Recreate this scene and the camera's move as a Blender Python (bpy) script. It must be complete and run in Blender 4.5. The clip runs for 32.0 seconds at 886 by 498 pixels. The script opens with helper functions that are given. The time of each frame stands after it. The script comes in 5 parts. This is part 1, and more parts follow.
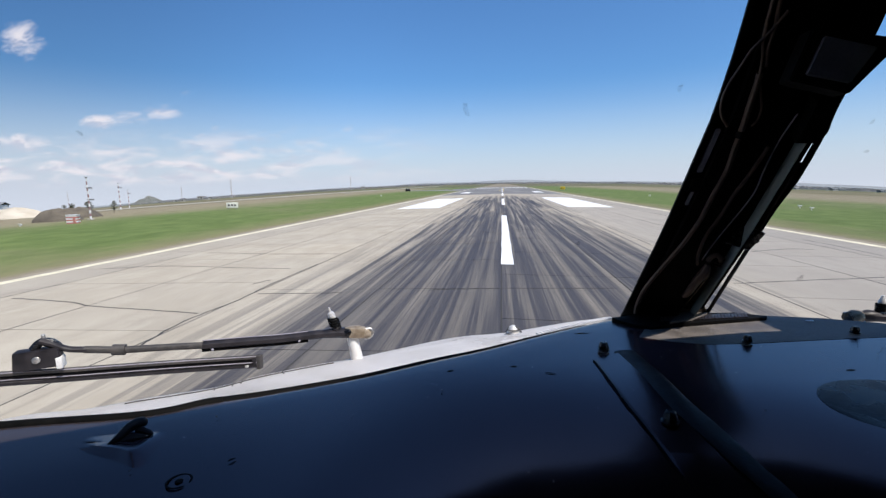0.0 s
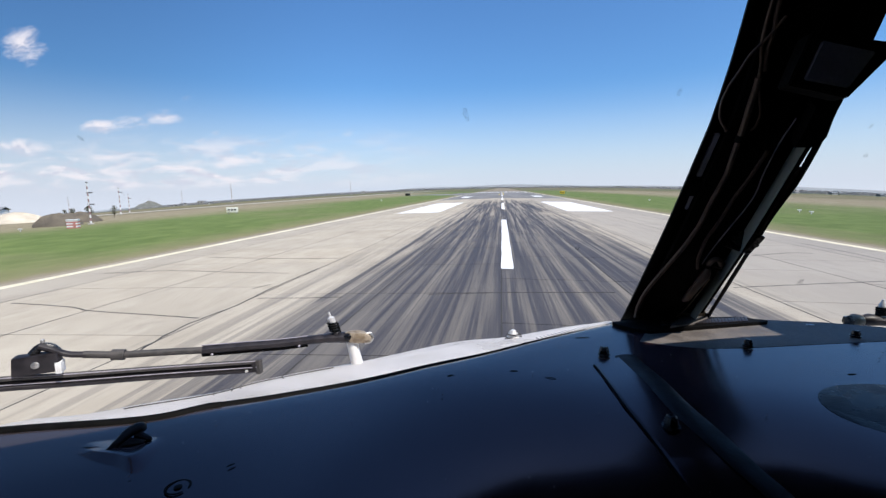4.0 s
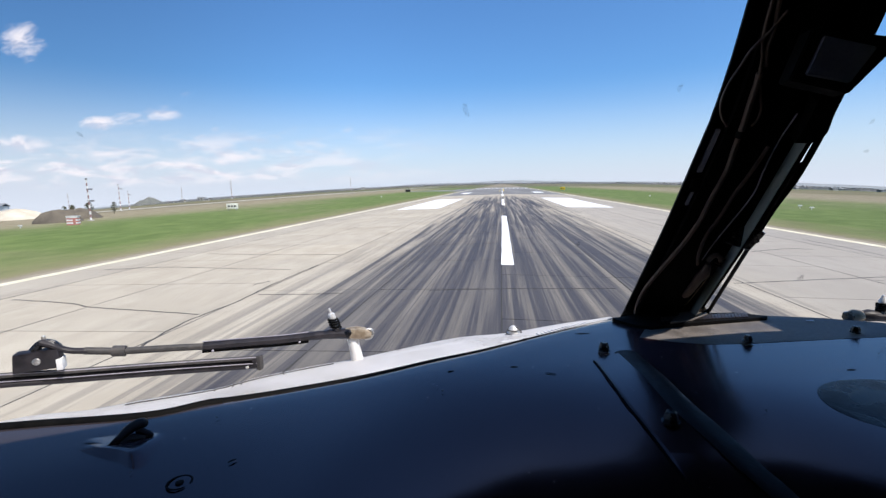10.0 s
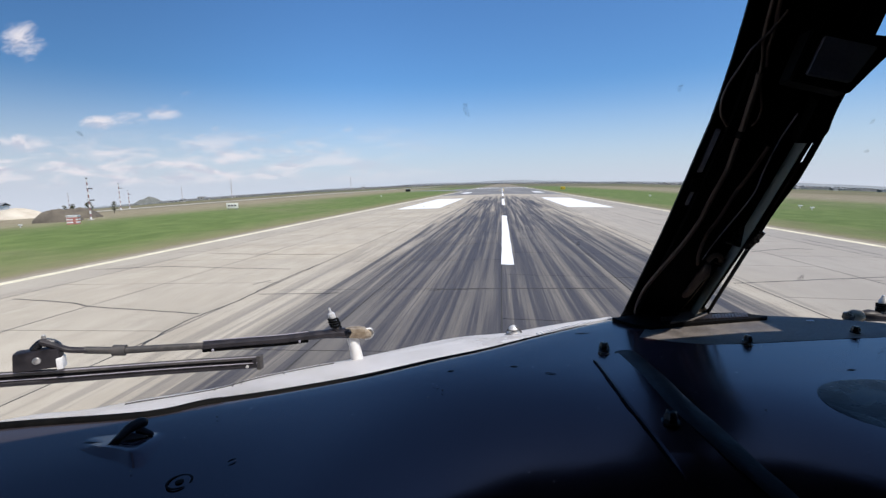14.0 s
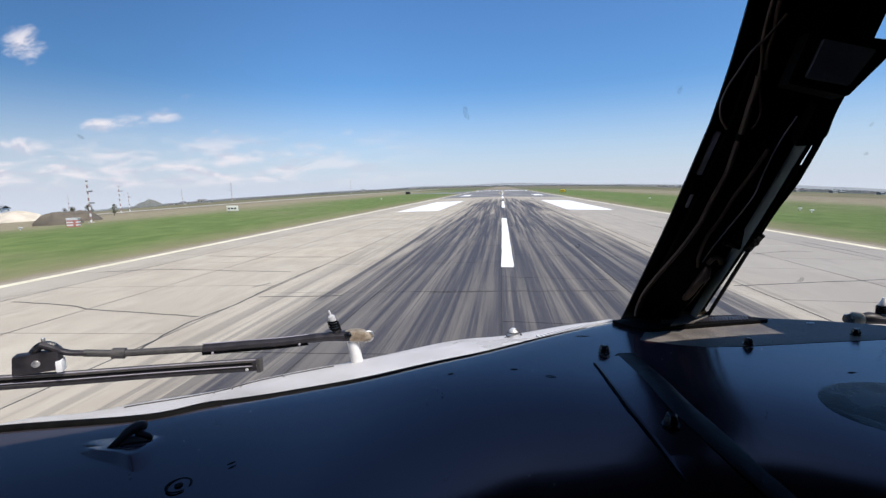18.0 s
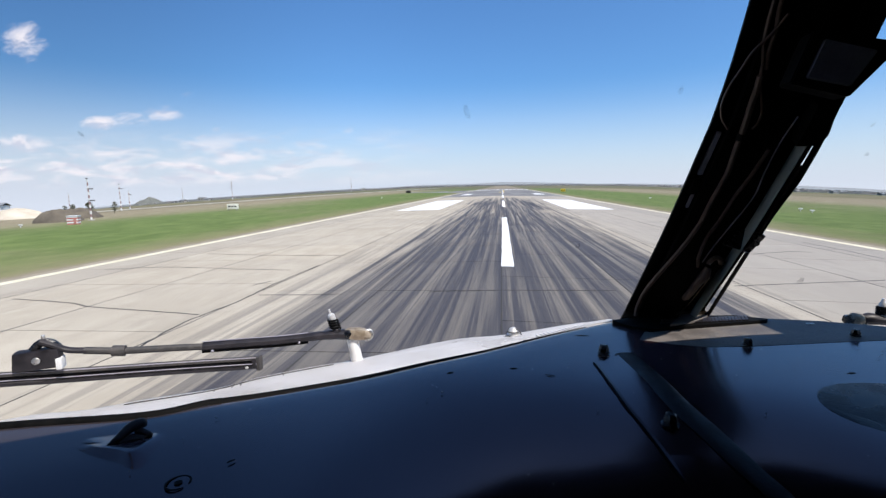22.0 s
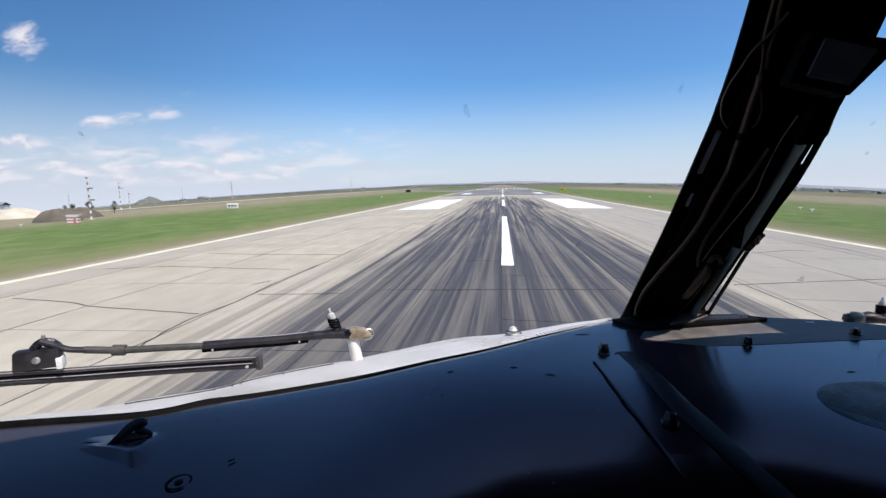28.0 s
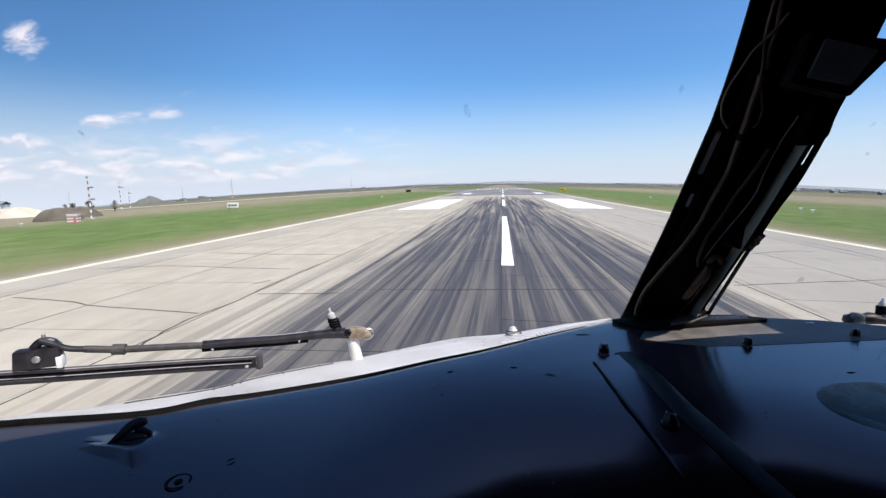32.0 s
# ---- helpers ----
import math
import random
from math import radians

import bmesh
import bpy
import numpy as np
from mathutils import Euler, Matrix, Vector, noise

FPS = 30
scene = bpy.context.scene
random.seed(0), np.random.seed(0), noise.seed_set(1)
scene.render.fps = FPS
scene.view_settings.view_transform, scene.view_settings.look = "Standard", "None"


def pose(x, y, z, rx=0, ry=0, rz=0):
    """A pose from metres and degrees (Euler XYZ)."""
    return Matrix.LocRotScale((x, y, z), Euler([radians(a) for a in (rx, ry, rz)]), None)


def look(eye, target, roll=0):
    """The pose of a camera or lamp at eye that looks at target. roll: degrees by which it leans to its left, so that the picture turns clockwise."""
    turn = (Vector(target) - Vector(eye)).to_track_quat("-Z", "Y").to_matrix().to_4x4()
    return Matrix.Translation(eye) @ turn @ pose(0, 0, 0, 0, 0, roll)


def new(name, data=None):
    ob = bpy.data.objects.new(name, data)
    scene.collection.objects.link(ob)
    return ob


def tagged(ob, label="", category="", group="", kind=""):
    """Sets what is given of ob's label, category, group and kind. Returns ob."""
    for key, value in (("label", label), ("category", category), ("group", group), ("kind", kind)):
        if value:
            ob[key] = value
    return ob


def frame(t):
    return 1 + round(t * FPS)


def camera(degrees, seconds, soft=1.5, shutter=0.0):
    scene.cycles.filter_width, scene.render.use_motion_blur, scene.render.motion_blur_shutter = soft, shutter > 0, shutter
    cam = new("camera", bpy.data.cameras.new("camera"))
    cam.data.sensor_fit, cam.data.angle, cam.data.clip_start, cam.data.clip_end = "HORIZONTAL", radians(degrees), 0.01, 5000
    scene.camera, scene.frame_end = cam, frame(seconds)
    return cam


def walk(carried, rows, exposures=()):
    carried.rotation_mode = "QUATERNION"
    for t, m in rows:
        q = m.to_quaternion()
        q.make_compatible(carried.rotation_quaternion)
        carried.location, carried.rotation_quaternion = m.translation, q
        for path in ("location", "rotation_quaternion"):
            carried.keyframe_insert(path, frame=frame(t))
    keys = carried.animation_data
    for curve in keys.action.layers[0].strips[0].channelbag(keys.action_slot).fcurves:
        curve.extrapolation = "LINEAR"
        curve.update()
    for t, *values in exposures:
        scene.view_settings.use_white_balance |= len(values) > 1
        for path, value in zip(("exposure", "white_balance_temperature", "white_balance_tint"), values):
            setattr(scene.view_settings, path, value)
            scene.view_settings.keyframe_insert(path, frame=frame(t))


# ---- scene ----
cam = camera(88.3, 32.0, soft=1.4)
EYE = (0.0, 0.0, 3.3)
# seconds, heading, tilt, lean: the camera is clamped in the flight deck and only trembles
TURNS = (
    (0, 7.380, -8.095, -0.915), (0.5, 7.416, -8.195, -0.933), (1, 7.388, -7.727, -0.917), (1.5, 7.384, -7.912, -0.917),
    (2, 7.427, -7.734, -0.936), (2.5, 7.380, -8.095, -0.915), (3, 7.426, -7.826, -0.930), (3.5, 7.362, -7.614, -0.984),
    (5.5, 7.400, -7.500, -0.922), (6, 7.400, -7.596, -0.951), (6.5, 7.409, -7.785, -0.912), (7, 7.419, -7.873, -0.894),
    (7.5, 7.493, -7.271, -1.003), (8, 7.405, -8.012, -0.970), (8.5, 7.396, -8.042, -1.000), (9, 7.397, -7.871, -0.995),
    (9.5, 7.412, -7.679, -0.922), (10, 7.394, -8.026, -1.033), (10.5, 7.408, -7.932, -0.950), (11, 7.380, -7.853, -1.108),
    (11.5, 7.392, -7.621, -0.995), (12, 7.402, -7.975, -0.978), (12.5, 7.395, -7.888, -1.035), (13, 7.400, -7.970, -1.000),
    (13.5, 7.401, -7.701, -0.952), (14, 7.403, -8.067, -0.978), (14.5, 7.407, -7.772, -0.969), (16.5, 7.403, -7.668, -0.951),
    (17, 7.399, -7.777, -0.969), (17.5, 7.404, -7.591, -0.936), (18, 7.393, -7.736, -0.999), (18.5, 7.379, -7.566, -1.036),
    (19, 7.401, -7.677, -0.966), (19.5, 7.368, -7.426, -0.962), (20, 7.400, -7.672, -0.968), (20.5, 7.411, -7.864, -0.942),
    (21, 7.428, -7.890, -0.844), (21.5, 7.419, -7.951, -0.810), (22, 7.412, -7.867, -0.764), (22.5, 7.426, -7.923, -0.725),
    (23, 7.415, -8.017, -0.705), (23.5, 7.392, -7.940, -0.764), (24, 7.417, -7.917, -0.733), (24.5, 7.418, -7.969, -0.747),
    (25, 7.401, -7.970, -0.765), (25.5, 7.411, -7.934, -0.742), (27.5, 7.414, -7.945, -0.768), (28, 7.409, -7.974, -0.812),
    (28.5, 7.401, -8.094, -0.724), (29, 7.410, -7.990, -0.784), (29.5, 7.421, -7.935, -0.751), (30, 7.386, -8.139, -0.763),
    (30.5, 7.414, -7.991, -0.750), (31, 7.399, -8.077, -0.762), (31.5, 7.431, -7.993, -0.695), (32, 7.422, -7.986, -0.707),
)
walk(cam, [(t, pose(*EYE, 90 + p, 0, h) @ pose(0, 0, 0, 0, 0, r)) for t, h, p, r in TURNS],
     [(t, e + 0.11, 6450.0, 15.0) for t, e in ((0.0, -0.07), (2.0, 0.07), (3.5, 0.05), (6.0, 0.0), (8.0, -0.10), (9.0, 0.08), (10.0, 0.12), (12.0, -0.05), (13.0, -0.08), (14.0, -0.12), (17.0, -0.15), (18.0, -0.05), (21.0, 0.07), (23.0, 0.06), (25.0, 0.02), (28.0, 0.0), (30.0, 0.08), (32.0, 0.12))])

# ---- light ----
SUN_EL, SUN_AZ = 57.5, 123.0      # degrees above the horizon; clockwise from straight ahead
world = bpy.data.worlds.new("sky")
scene.world = world
world.use_nodes = True
scene.view_settings.exposure = 0.0


class Nodes:
    """A small helper to write node trees."""

    def __init__(self, tree):
        self.tree = tree
        tree.nodes.clear()

    def add(self, kind, props=(), **inputs):
        n = self.tree.nodes.new(kind)
        props = dict(props)
        if "data_type" in props:
            n.data_type = props["data_type"]
        if "operation" in props:
            n.operation = props["operation"]
        if "use_clamp" in props:
            n.use_clamp = props["use_clamp"]
        if "interpolation_type" in props:
            n.interpolation_type = props["interpolation_type"]
        if "blend_type" in props:
            n.blend_type = props["blend_type"]
        for k, v in inputs.items():
            key = int(k[1:]) if k[0] == "i" and k[1:].isdigit() else k.replace("_", " ")
            if isinstance(v, bpy.types.NodeSocket):
                self.tree.links.new(v, n.inputs[key])
            else:
                n.inputs[key].default_value = v
        return n

    def math(self, op, a, b=0.0, clamp=False):
        return self.add("ShaderNodeMath", {"operation": op, "use_clamp": clamp}, i0=a, i1=b).outputs[0]

    def ramp(self, value, lo, hi, to_lo=0.0, to_hi=1.0):
        return self.add("ShaderNodeMapRange", {"interpolation_type": "SMOOTHSTEP"}, Value=value, From_Min=lo, From_Max=hi, To_Min=to_lo, To_Max=to_hi).outputs[0]

    def mix(self, f, a, b, blend="MIX"):
        n = self.add("ShaderNodeMix", {"data_type": "RGBA", "blend_type": blend})
        for i, v in ((0, f), (6, a), (7, b)):
            if isinstance(v, bpy.types.NodeSocket):
                self.tree.links.new(v, n.inputs[i])
            else:
                n.inputs[i].default_value = (*v, 1.0) if isinstance(v, tuple) and len(v) == 3 else v
        return n.outputs[2]

    def noise(self, vec, scale, detail=4.0, rough=0.55, distort=0.0):
        return self.add("ShaderNodeTexNoise", Vector=vec, Scale=scale, Detail=detail, Roughness=rough, Distortion=distort).outputs["Fac"]

    def scaled(self, vec, s):
        return self.add("ShaderNodeVectorMath", {"operation": "MULTIPLY"}, i0=vec, i1=s).outputs[0]


def build_sky():
    n = Nodes(world.node_tree)
    sky = n.add("ShaderNodeTexSky")
    sky.sky_type, sky.sun_disc, sky.sun_elevation, sky.sun_rotation = "NISHITA", False, radians(SUN_EL), radians(SUN_AZ)
    sky.altitude, sky.air_density, sky.dust_density, sky.ozone_density = 150.0, 1.0, 1.6, 2.5
    way = n.add("ShaderNodeTexCoord").outputs["Generated"]
    xyz = n.add("ShaderNodeSeparateXYZ", Vector=way)
    x, y, z = xyz.outputs
    ahead = n.math("MAXIMUM", y, 0.05)
    px, pz = n.math("DIVIDE", x, ahead), n.math("DIVIDE", z, ahead)
    flat = n.add("ShaderNodeCombineXYZ", X=px, Y=pz, Z=0.0).outputs[0]
    wisp = n.noise(n.scaled(flat, (0.80, 2.4, 1.0)), 11.0, 8.0, 0.60, 0.35)
    higher = n.add("ShaderNodeCombineXYZ", X=n.math("ADD", px, 0.006), Y=n.math("ADD", pz, 0.016), Z=0.0).outputs[0]
    over = n.noise(n.scaled(higher, (0.80, 2.4, 1.0)), 11.0, 8.0, 0.60, 0.35)
    front = n.math("GREATER_THAN", y, 0.06)
    total = 0.0
    # fair-weather clouds: bearing and height over the horizon as slopes, half width, half height, body
    for cx, cz, ax, az, body in CLOUDS:
        dx = n.math("DIVIDE", n.math("SUBTRACT", px, cx), ax)
        dz = n.math("DIVIDE", n.math("SUBTRACT", pz, cz), az)
        d = n.math("ADD", n.math("MULTIPLY", dx, dx), n.math("MULTIPLY", dz, dz))
        v = n.math("SUBTRACT", n.math("MULTIPLY", wisp, 4.2), n.math("ADD", d, 1.25))
        m = n.math("MULTIPLY", n.ramp(v, -0.10, 1.55), body)
        total = m if total == 0.0 else n.math("MAXIMUM", total, m)
    # a field of small low cloud far off
    low = n.noise(n.scaled(flat, (0.75, 3.4, 1.0)), 9.0, 7.0, 0.6, 0.25)
    belt = n.math("MULTIPLY", n.ramp(pz, 0.0, 0.03), n.ramp(pz, 0.15, 0.07))
    west = n.ramp(px, 0.05, -0.7)
    field = n.math("MULTIPLY", n.math("MULTIPLY", n.ramp(low, 0.42, 0.64), belt), n.math("MULTIPLY", west, 0.85))
    total = n.math("MULTIPLY", n.math("MAXIMUM", total, field), front)
    tint = n.mix(1.0, sky.outputs[0], SKY_TINT, "MULTIPLY")
    # extra darkening multiplied into the blue towards the left, away from the sun
    deep = n.ramp(x, -0.25, -0.82, 1.0, 0.64)
    tint = n.mix(1.0, tint, n.add("ShaderNodeCombineXYZ", X=deep, Y=deep, Z=deep).outputs[0], "MULTIPLY")
    haze = n.ramp(z, 0.22, -0.05, 0.0, HAZE)
    clear = n.mix(haze, tint, HAZE_COLOUR)
    body = n.mix(n.ramp(n.math("SUBTRACT", over, wisp), -0.03, 0.09), CLOUD_COLOUR, CLOUD_BASE)
    lit = n.mix(total, clear, body)
    back = n.add("ShaderNodeBackground", Color=lit, Strength=SKY_STRENGTH)
    out = n.add("ShaderNodeOutputWorld")
    n.tree.links.new(back.outputs[0], out.inputs[0])


SKY_STRENGTH = 0.118
SKY_TINT = (0.595, 1.0, 1.31)
HAZE, HAZE_COLOUR, CLOUD_COLOUR, CLOUD_BASE = 0.86, (6.4, 7.0, 7.8), (7.4, 7.2, 7.4), (5.4, 5.5, 6.2)
CLOUDS = (
    (-1.125, 0.352, 0.072, 0.050, 1.00),
    (-0.930, 0.157, 0.062, 0.020, 0.95),
    (-0.865, 0.164, 0.066, 0.026, 0.95),
    (-0.792, 0.173, 0.056, 0.021, 0.90),
    (-1.150, 0.112, 0.090, 0.026, 0.95),
    (-0.900, 0.086, 0.130, 0.022, 0.95),
    (-0.560, 0.080, 0.090, 0.018, 0.85),
    (-0.419, 0.055, 0.066, 0.011, 0.60),
    (-0.340, 0.126, 0.020, 0.010, 0.60),
    (-0.688, 0.120, 0.024, 0.010, 0.75),
    (-0.650, 0.134, 0.018, 0.009, 0.45),
    (-0.716, 0.214, 0.022, 0.010, 0.45),
    (-0.730, 0.069, 0.085, 0.012, 0.50),
    (-0.869, 0.050, 0.070, 0.012, 0.60),
    (-1.173, 0.036, 0.063, 0.012, 0.60),
)
build_sky()
sun = new("sun", bpy.data.lights.new("sun", "SUN"))
sun.data.energy, sun.data.angle, sun.data.color = 5.0, radians(0.53), (1.0, 0.935, 0.81)
_az, _el = radians(SUN_AZ), radians(SUN_EL)
sun.matrix_world = look((math.sin(_az) * math.cos(_el) * 50, math.cos(_az) * math.cos(_el) * 50, math.sin(_el) * 50), (0, 0, 0))


# ---- materials ----
def surface(name, paint, rough=0.6, metal=0.0, bump=0.0, spec=0.5, bump_dist=0.002, matt=0.0):
    """A Principled material. paint(n, pos) gives a colour socket or tuple and, optionally, a height socket and a roughness socket."""
    m = bpy.data.materials.new(name)
    m.use_nodes = True
    n = Nodes(m.node_tree)
    pos = n.add("ShaderNodeNewGeometry").outputs["Position"]
    colour, height, gloss = (paint(n, pos) + (None, None))[:3]
    b = n.add("ShaderNodeBsdfPrincipled", Roughness=rough, Metallic=metal)
    b.inputs["Specular IOR Level"].default_value = spec
    n.tree.links.new(colour, b.inputs["Base Color"])
    b.inputs["Diffuse Roughness"].default_value = matt
    if gloss is not None:
        n.tree.links.new(gloss, b.inputs["Roughness"])
    if height is not None and bump:
        bp = n.add("ShaderNodeBump", Strength=bump, Distance=bump_dist, Height=height)
        n.tree.links.new(bp.outputs[0], b.inputs["Normal"])
    out = n.add("ShaderNodeOutputMaterial")
    n.tree.links.new(b.outputs[0], out.inputs[0])
    return m


def plain(name, dark, light, scale=40.0, rough=0.6, metal=0.0, bump=0.2, spec=0.5, spread=0.12):
    """Two tones, blended by coarse stains and fine grain, with a little relief."""
    def paint(n, pos):
        a = n.noise(pos, scale, 5.0)
        c = n.noise(pos, scale * 9.0, 3.0)
        f = n.math("ADD", n.math("MULTIPLY", a, 0.65), n.math("MULTIPLY", c, 0.35))
        return n.mix(n.ramp(f, 0.35, 0.65), dark, light), c, n.ramp(a, 0.3, 0.7, rough - spread, rough + spread)
    return surface(name, paint, rough, metal, bump, spec)


def tyre_marks(n, x, y, wide, length, seed, limit):
    """Single tyre marks laid side by side, each with a start and an end of its own; limit: how rare they are."""
    u = n.math("DIVIDE", x, wide)
    lane = n.math("FLOOR", u)
    shift = n.add("ShaderNodeTexWhiteNoise", Vector=n.add("ShaderNodeCombineXYZ", X=lane, Y=seed, Z=0.0).outputs[0]).outputs["Value"]
    v = n.math("ADD", n.math("DIVIDE", y, length), n.math("MULTIPLY", shift, 9.0))
    run = n.math("FLOOR", v)
    chance = n.add("ShaderNodeTexWhiteNoise", Vector=n.add("ShaderNodeCombineXYZ", X=lane, Y=run, Z=seed).outputs[0]).outputs["Value"]
    fu, fv = n.math("FRACT", u), n.math("FRACT", v)
    across = n.math("MULTIPLY", n.ramp(fu, 0.04, 0.22), n.ramp(fu, 0.97, 0.78))
    along = n.math("MULTIPLY", n.ramp(fv, 0.0, 0.07), n.ramp(fv, 1.0, 0.72))
    dark = n.ramp(n.math("SUBTRACT", chance, limit), 0.0, 0.35)
    return n.math("MULTIPLY", n.math("MULTIPLY", across, along), dark)


def rubber_mask(n, pos, xyz):
    """Tyre rubber laid down lengthwise along the touchdown zone: broad film, streaks, single marks, and an end where braking stops."""
    x, y, _ = xyz
    off = n.math("ABSOLUTE", n.math("SUBTRACT", x, 0.75))
    wob = n.noise(n.scaled(pos, (0.55, 0.012, 0.0)), 1.0, 5.0, 0.65)
    streak = n.noise(n.scaled(pos, (2.1, 0.030, 0.0)), 1.0, 6.0, 0.68)
    fine = n.noise(n.scaled(pos, (9.0, 0.06, 0.0)), 1.0, 4.0, 0.7)
    late = n.ramp(y, 16.0, 62.0)                    # farther on the film breaks up into single skid marks
    ragged = n.math("MULTIPLY", n.math("SUBTRACT", streak, 0.5), n.math("ADD", 4.0, n.math("MULTIPLY", late, 9.0)))
    edge = n.math("ADD", n.math("ADD", off, ragged), n.math("MULTIPLY", n.math("SUBTRACT", wob, 0.5), 3.6))
    film = n.ramp(edge, n.math("ADD", 7.0, n.math("MULTIPLY", late, 0.6)), n.math("SUBTRACT", 5.4, n.math("MULTIPLY", late, 1.6)))
    halo = n.math("MULTIPLY", n.ramp(off, 12.0, 5.0), n.ramp(streak, 0.53, 0.66))
    mixed = n.math("ADD", n.math("MULTIPLY", streak, 0.62), n.math("MULTIPLY", fine, 0.38))
    gaps = n.math("SUBTRACT", 0.86, n.math("MULTIPLY", late, 0.46))
    core = n.math("MULTIPLY", film, n.ramp(mixed, 0.57, 0.46, n.math("SUBTRACT", gaps, 0.08), 1.0))
    f = n.math("MAXIMUM", core, n.math("MULTIPLY", halo, 0.50))
    # marks wander a little sideways and grow rare towards the edges
    bent = n.math("ADD", x, n.math("MULTIPLY", n.math("SUBTRACT", n.noise(n.scaled(pos, (0.10, 0.010, 0.0)), 1.0, 2.0), 0.5), 5.0))
    rare = n.ramp(off, 3.0, 11.5, 0.34, 1.0)
    marks = n.math("MAXIMUM", tyre_marks(n, bent, y, 0.46, 34.0, 1.0, rare), n.math("MULTIPLY", tyre_marks(n, bent, y, 0.27, 21.0, 2.0, rare), 0.85))
    marks = n.math("MULTIPLY", marks, n.ramp(off, 5.5, 9.5, 1.0, 0.45))
    f = n.math("MAXIMUM", f, n.math("MULTIPLY", marks, n.ramp(fine, 0.25, 0.55, 0.72, 0.97)))
    # pale scraped lanes through the film
    worn = n.math("MAXIMUM", tyre_marks(n, bent, y, 0.30, 75.0, 3.0, 0.55), tyre_marks(n, bent, y, 0.17, 48.0, 4.0, 0.55))
    f = n.math("MULTIPLY", f, n.math("SUBTRACT", 1.0, n.math("MULTIPLY", n.math("MULTIPLY", worn, n.ramp(streak, 0.38, 0.56)), 0.26)))
    last = n.math("ADD", y, n.math("MULTIPLY", n.math("SUBTRACT", streak, 0.5), 150.0))
    return n.math("MULTIPLY", f, n.ramp(last, 142.0, 90.0))


def concrete_paint(n, pos):
    sep = n.add("ShaderNodeSeparateXYZ", Vector=pos).outputs
    big = n.noise(pos, 0.22, 4.0, 0.6)
    mid = n.noise(n.scaled(pos, (1.0, 0.35, 1.0)), 1.3, 5.0, 0.65)
    grit = n.noise(pos, 26.0, 3.0, 0.7)
    slab = n.add("ShaderNodeObjectInfo").outputs["Random"]
    f = n.math("ADD", n.math("MULTIPLY", big, 0.5), n.math("MULTIPLY", mid, 0.5))
    c = n.mix(n.ramp(f, 0.35, 0.65), (0.367, 0.317, 0.244), (0.469, 0.414, 0.328))
    c = n.mix(n.math("MULTIPLY", slab, 0.30), c, (0.31, 0.282, 0.238))
    stain = n.noise(n.scaled(pos, (1.0, 0.6, 1.0)), 0.5, 6.0, 0.7, 0.8)
    c = n.mix(n.ramp(stain, 0.56, 0.70, 0.0, 0.45), c, (0.26, 0.228, 0.188))
    c = n.mix(n.ramp(grit, 0.55, 0.75, 0.0, 0.25), c, (0.24, 0.225, 0.20))
    # dirt and old tyre traces, drawn out lengthwise
    trace = n.noise(n.scaled(pos, (0.9, 0.03, 0.0)), 1.0, 5.0, 0.7)
    c = n.mix(n.ramp(trace, 0.54, 0.72, 0.0, 0.40), c, (0.20, 0.186, 0.168))
    # greyer to the right of x = 6; dirt along both rims
    c = n.mix(n.ramp(sep[0], 6.0, 10.5, 0.0, 0.5), c, (0.30, 0.275, 0.252))
    rim = n.math("ABSOLUTE", sep[0])
    c = n.mix(n.ramp(rim, 16.9, 17.3, 0.0, 0.26), c, (0.25, 0.232, 0.205))
    r = rubber_mask(n, pos, sep)
    film = n.mix(n.ramp(grit, 0.4, 0.7), (0.047, 0.044, 0.049), (0.072, 0.067, 0.072))
    c = n.mix(r, c, film)
    return c, n.math("ADD", grit, mid), n.math("SUBTRACT", 0.92, n.math("MULTIPLY", r, 0.25))


def asphalt_paint(n, pos):
    big = n.noise(n.scaled(pos, (1.0, 0.25, 1.0)), 0.12, 4.0, 0.6)
    grit = n.noise(pos, 30.0, 3.0, 0.7)
    trace = n.noise(n.scaled(pos, (1.1, 0.02, 0.0)), 1.0, 5.0, 0.7)
    c = n.mix(n.ramp(big, 0.35, 0.65), (0.15, 0.148, 0.146), (0.215, 0.21, 0.205))
    c = n.mix(n.ramp(trace, 0.55, 0.72, 0.0, 0.45), c, (0.10, 0.10, 0.102))
    return c, grit


def paint_white(n, pos):
    wear = n.noise(n.scaled(pos, (3.0, 0.5, 0.0)), 1.0, 6.0, 0.75)
    fine = n.noise(pos, 14.0, 5.0, 0.75)
    f = n.math("ADD", n.math("MULTIPLY", wear, 0.6), n.math("MULTIPLY", fine, 0.4))
    c = n.mix(n.ramp(f, 0.50, 0.70, 0.0, 0.55), (0.80, 0.80, 0.79), (0.42, 0.40, 0.37))
    return c, fine


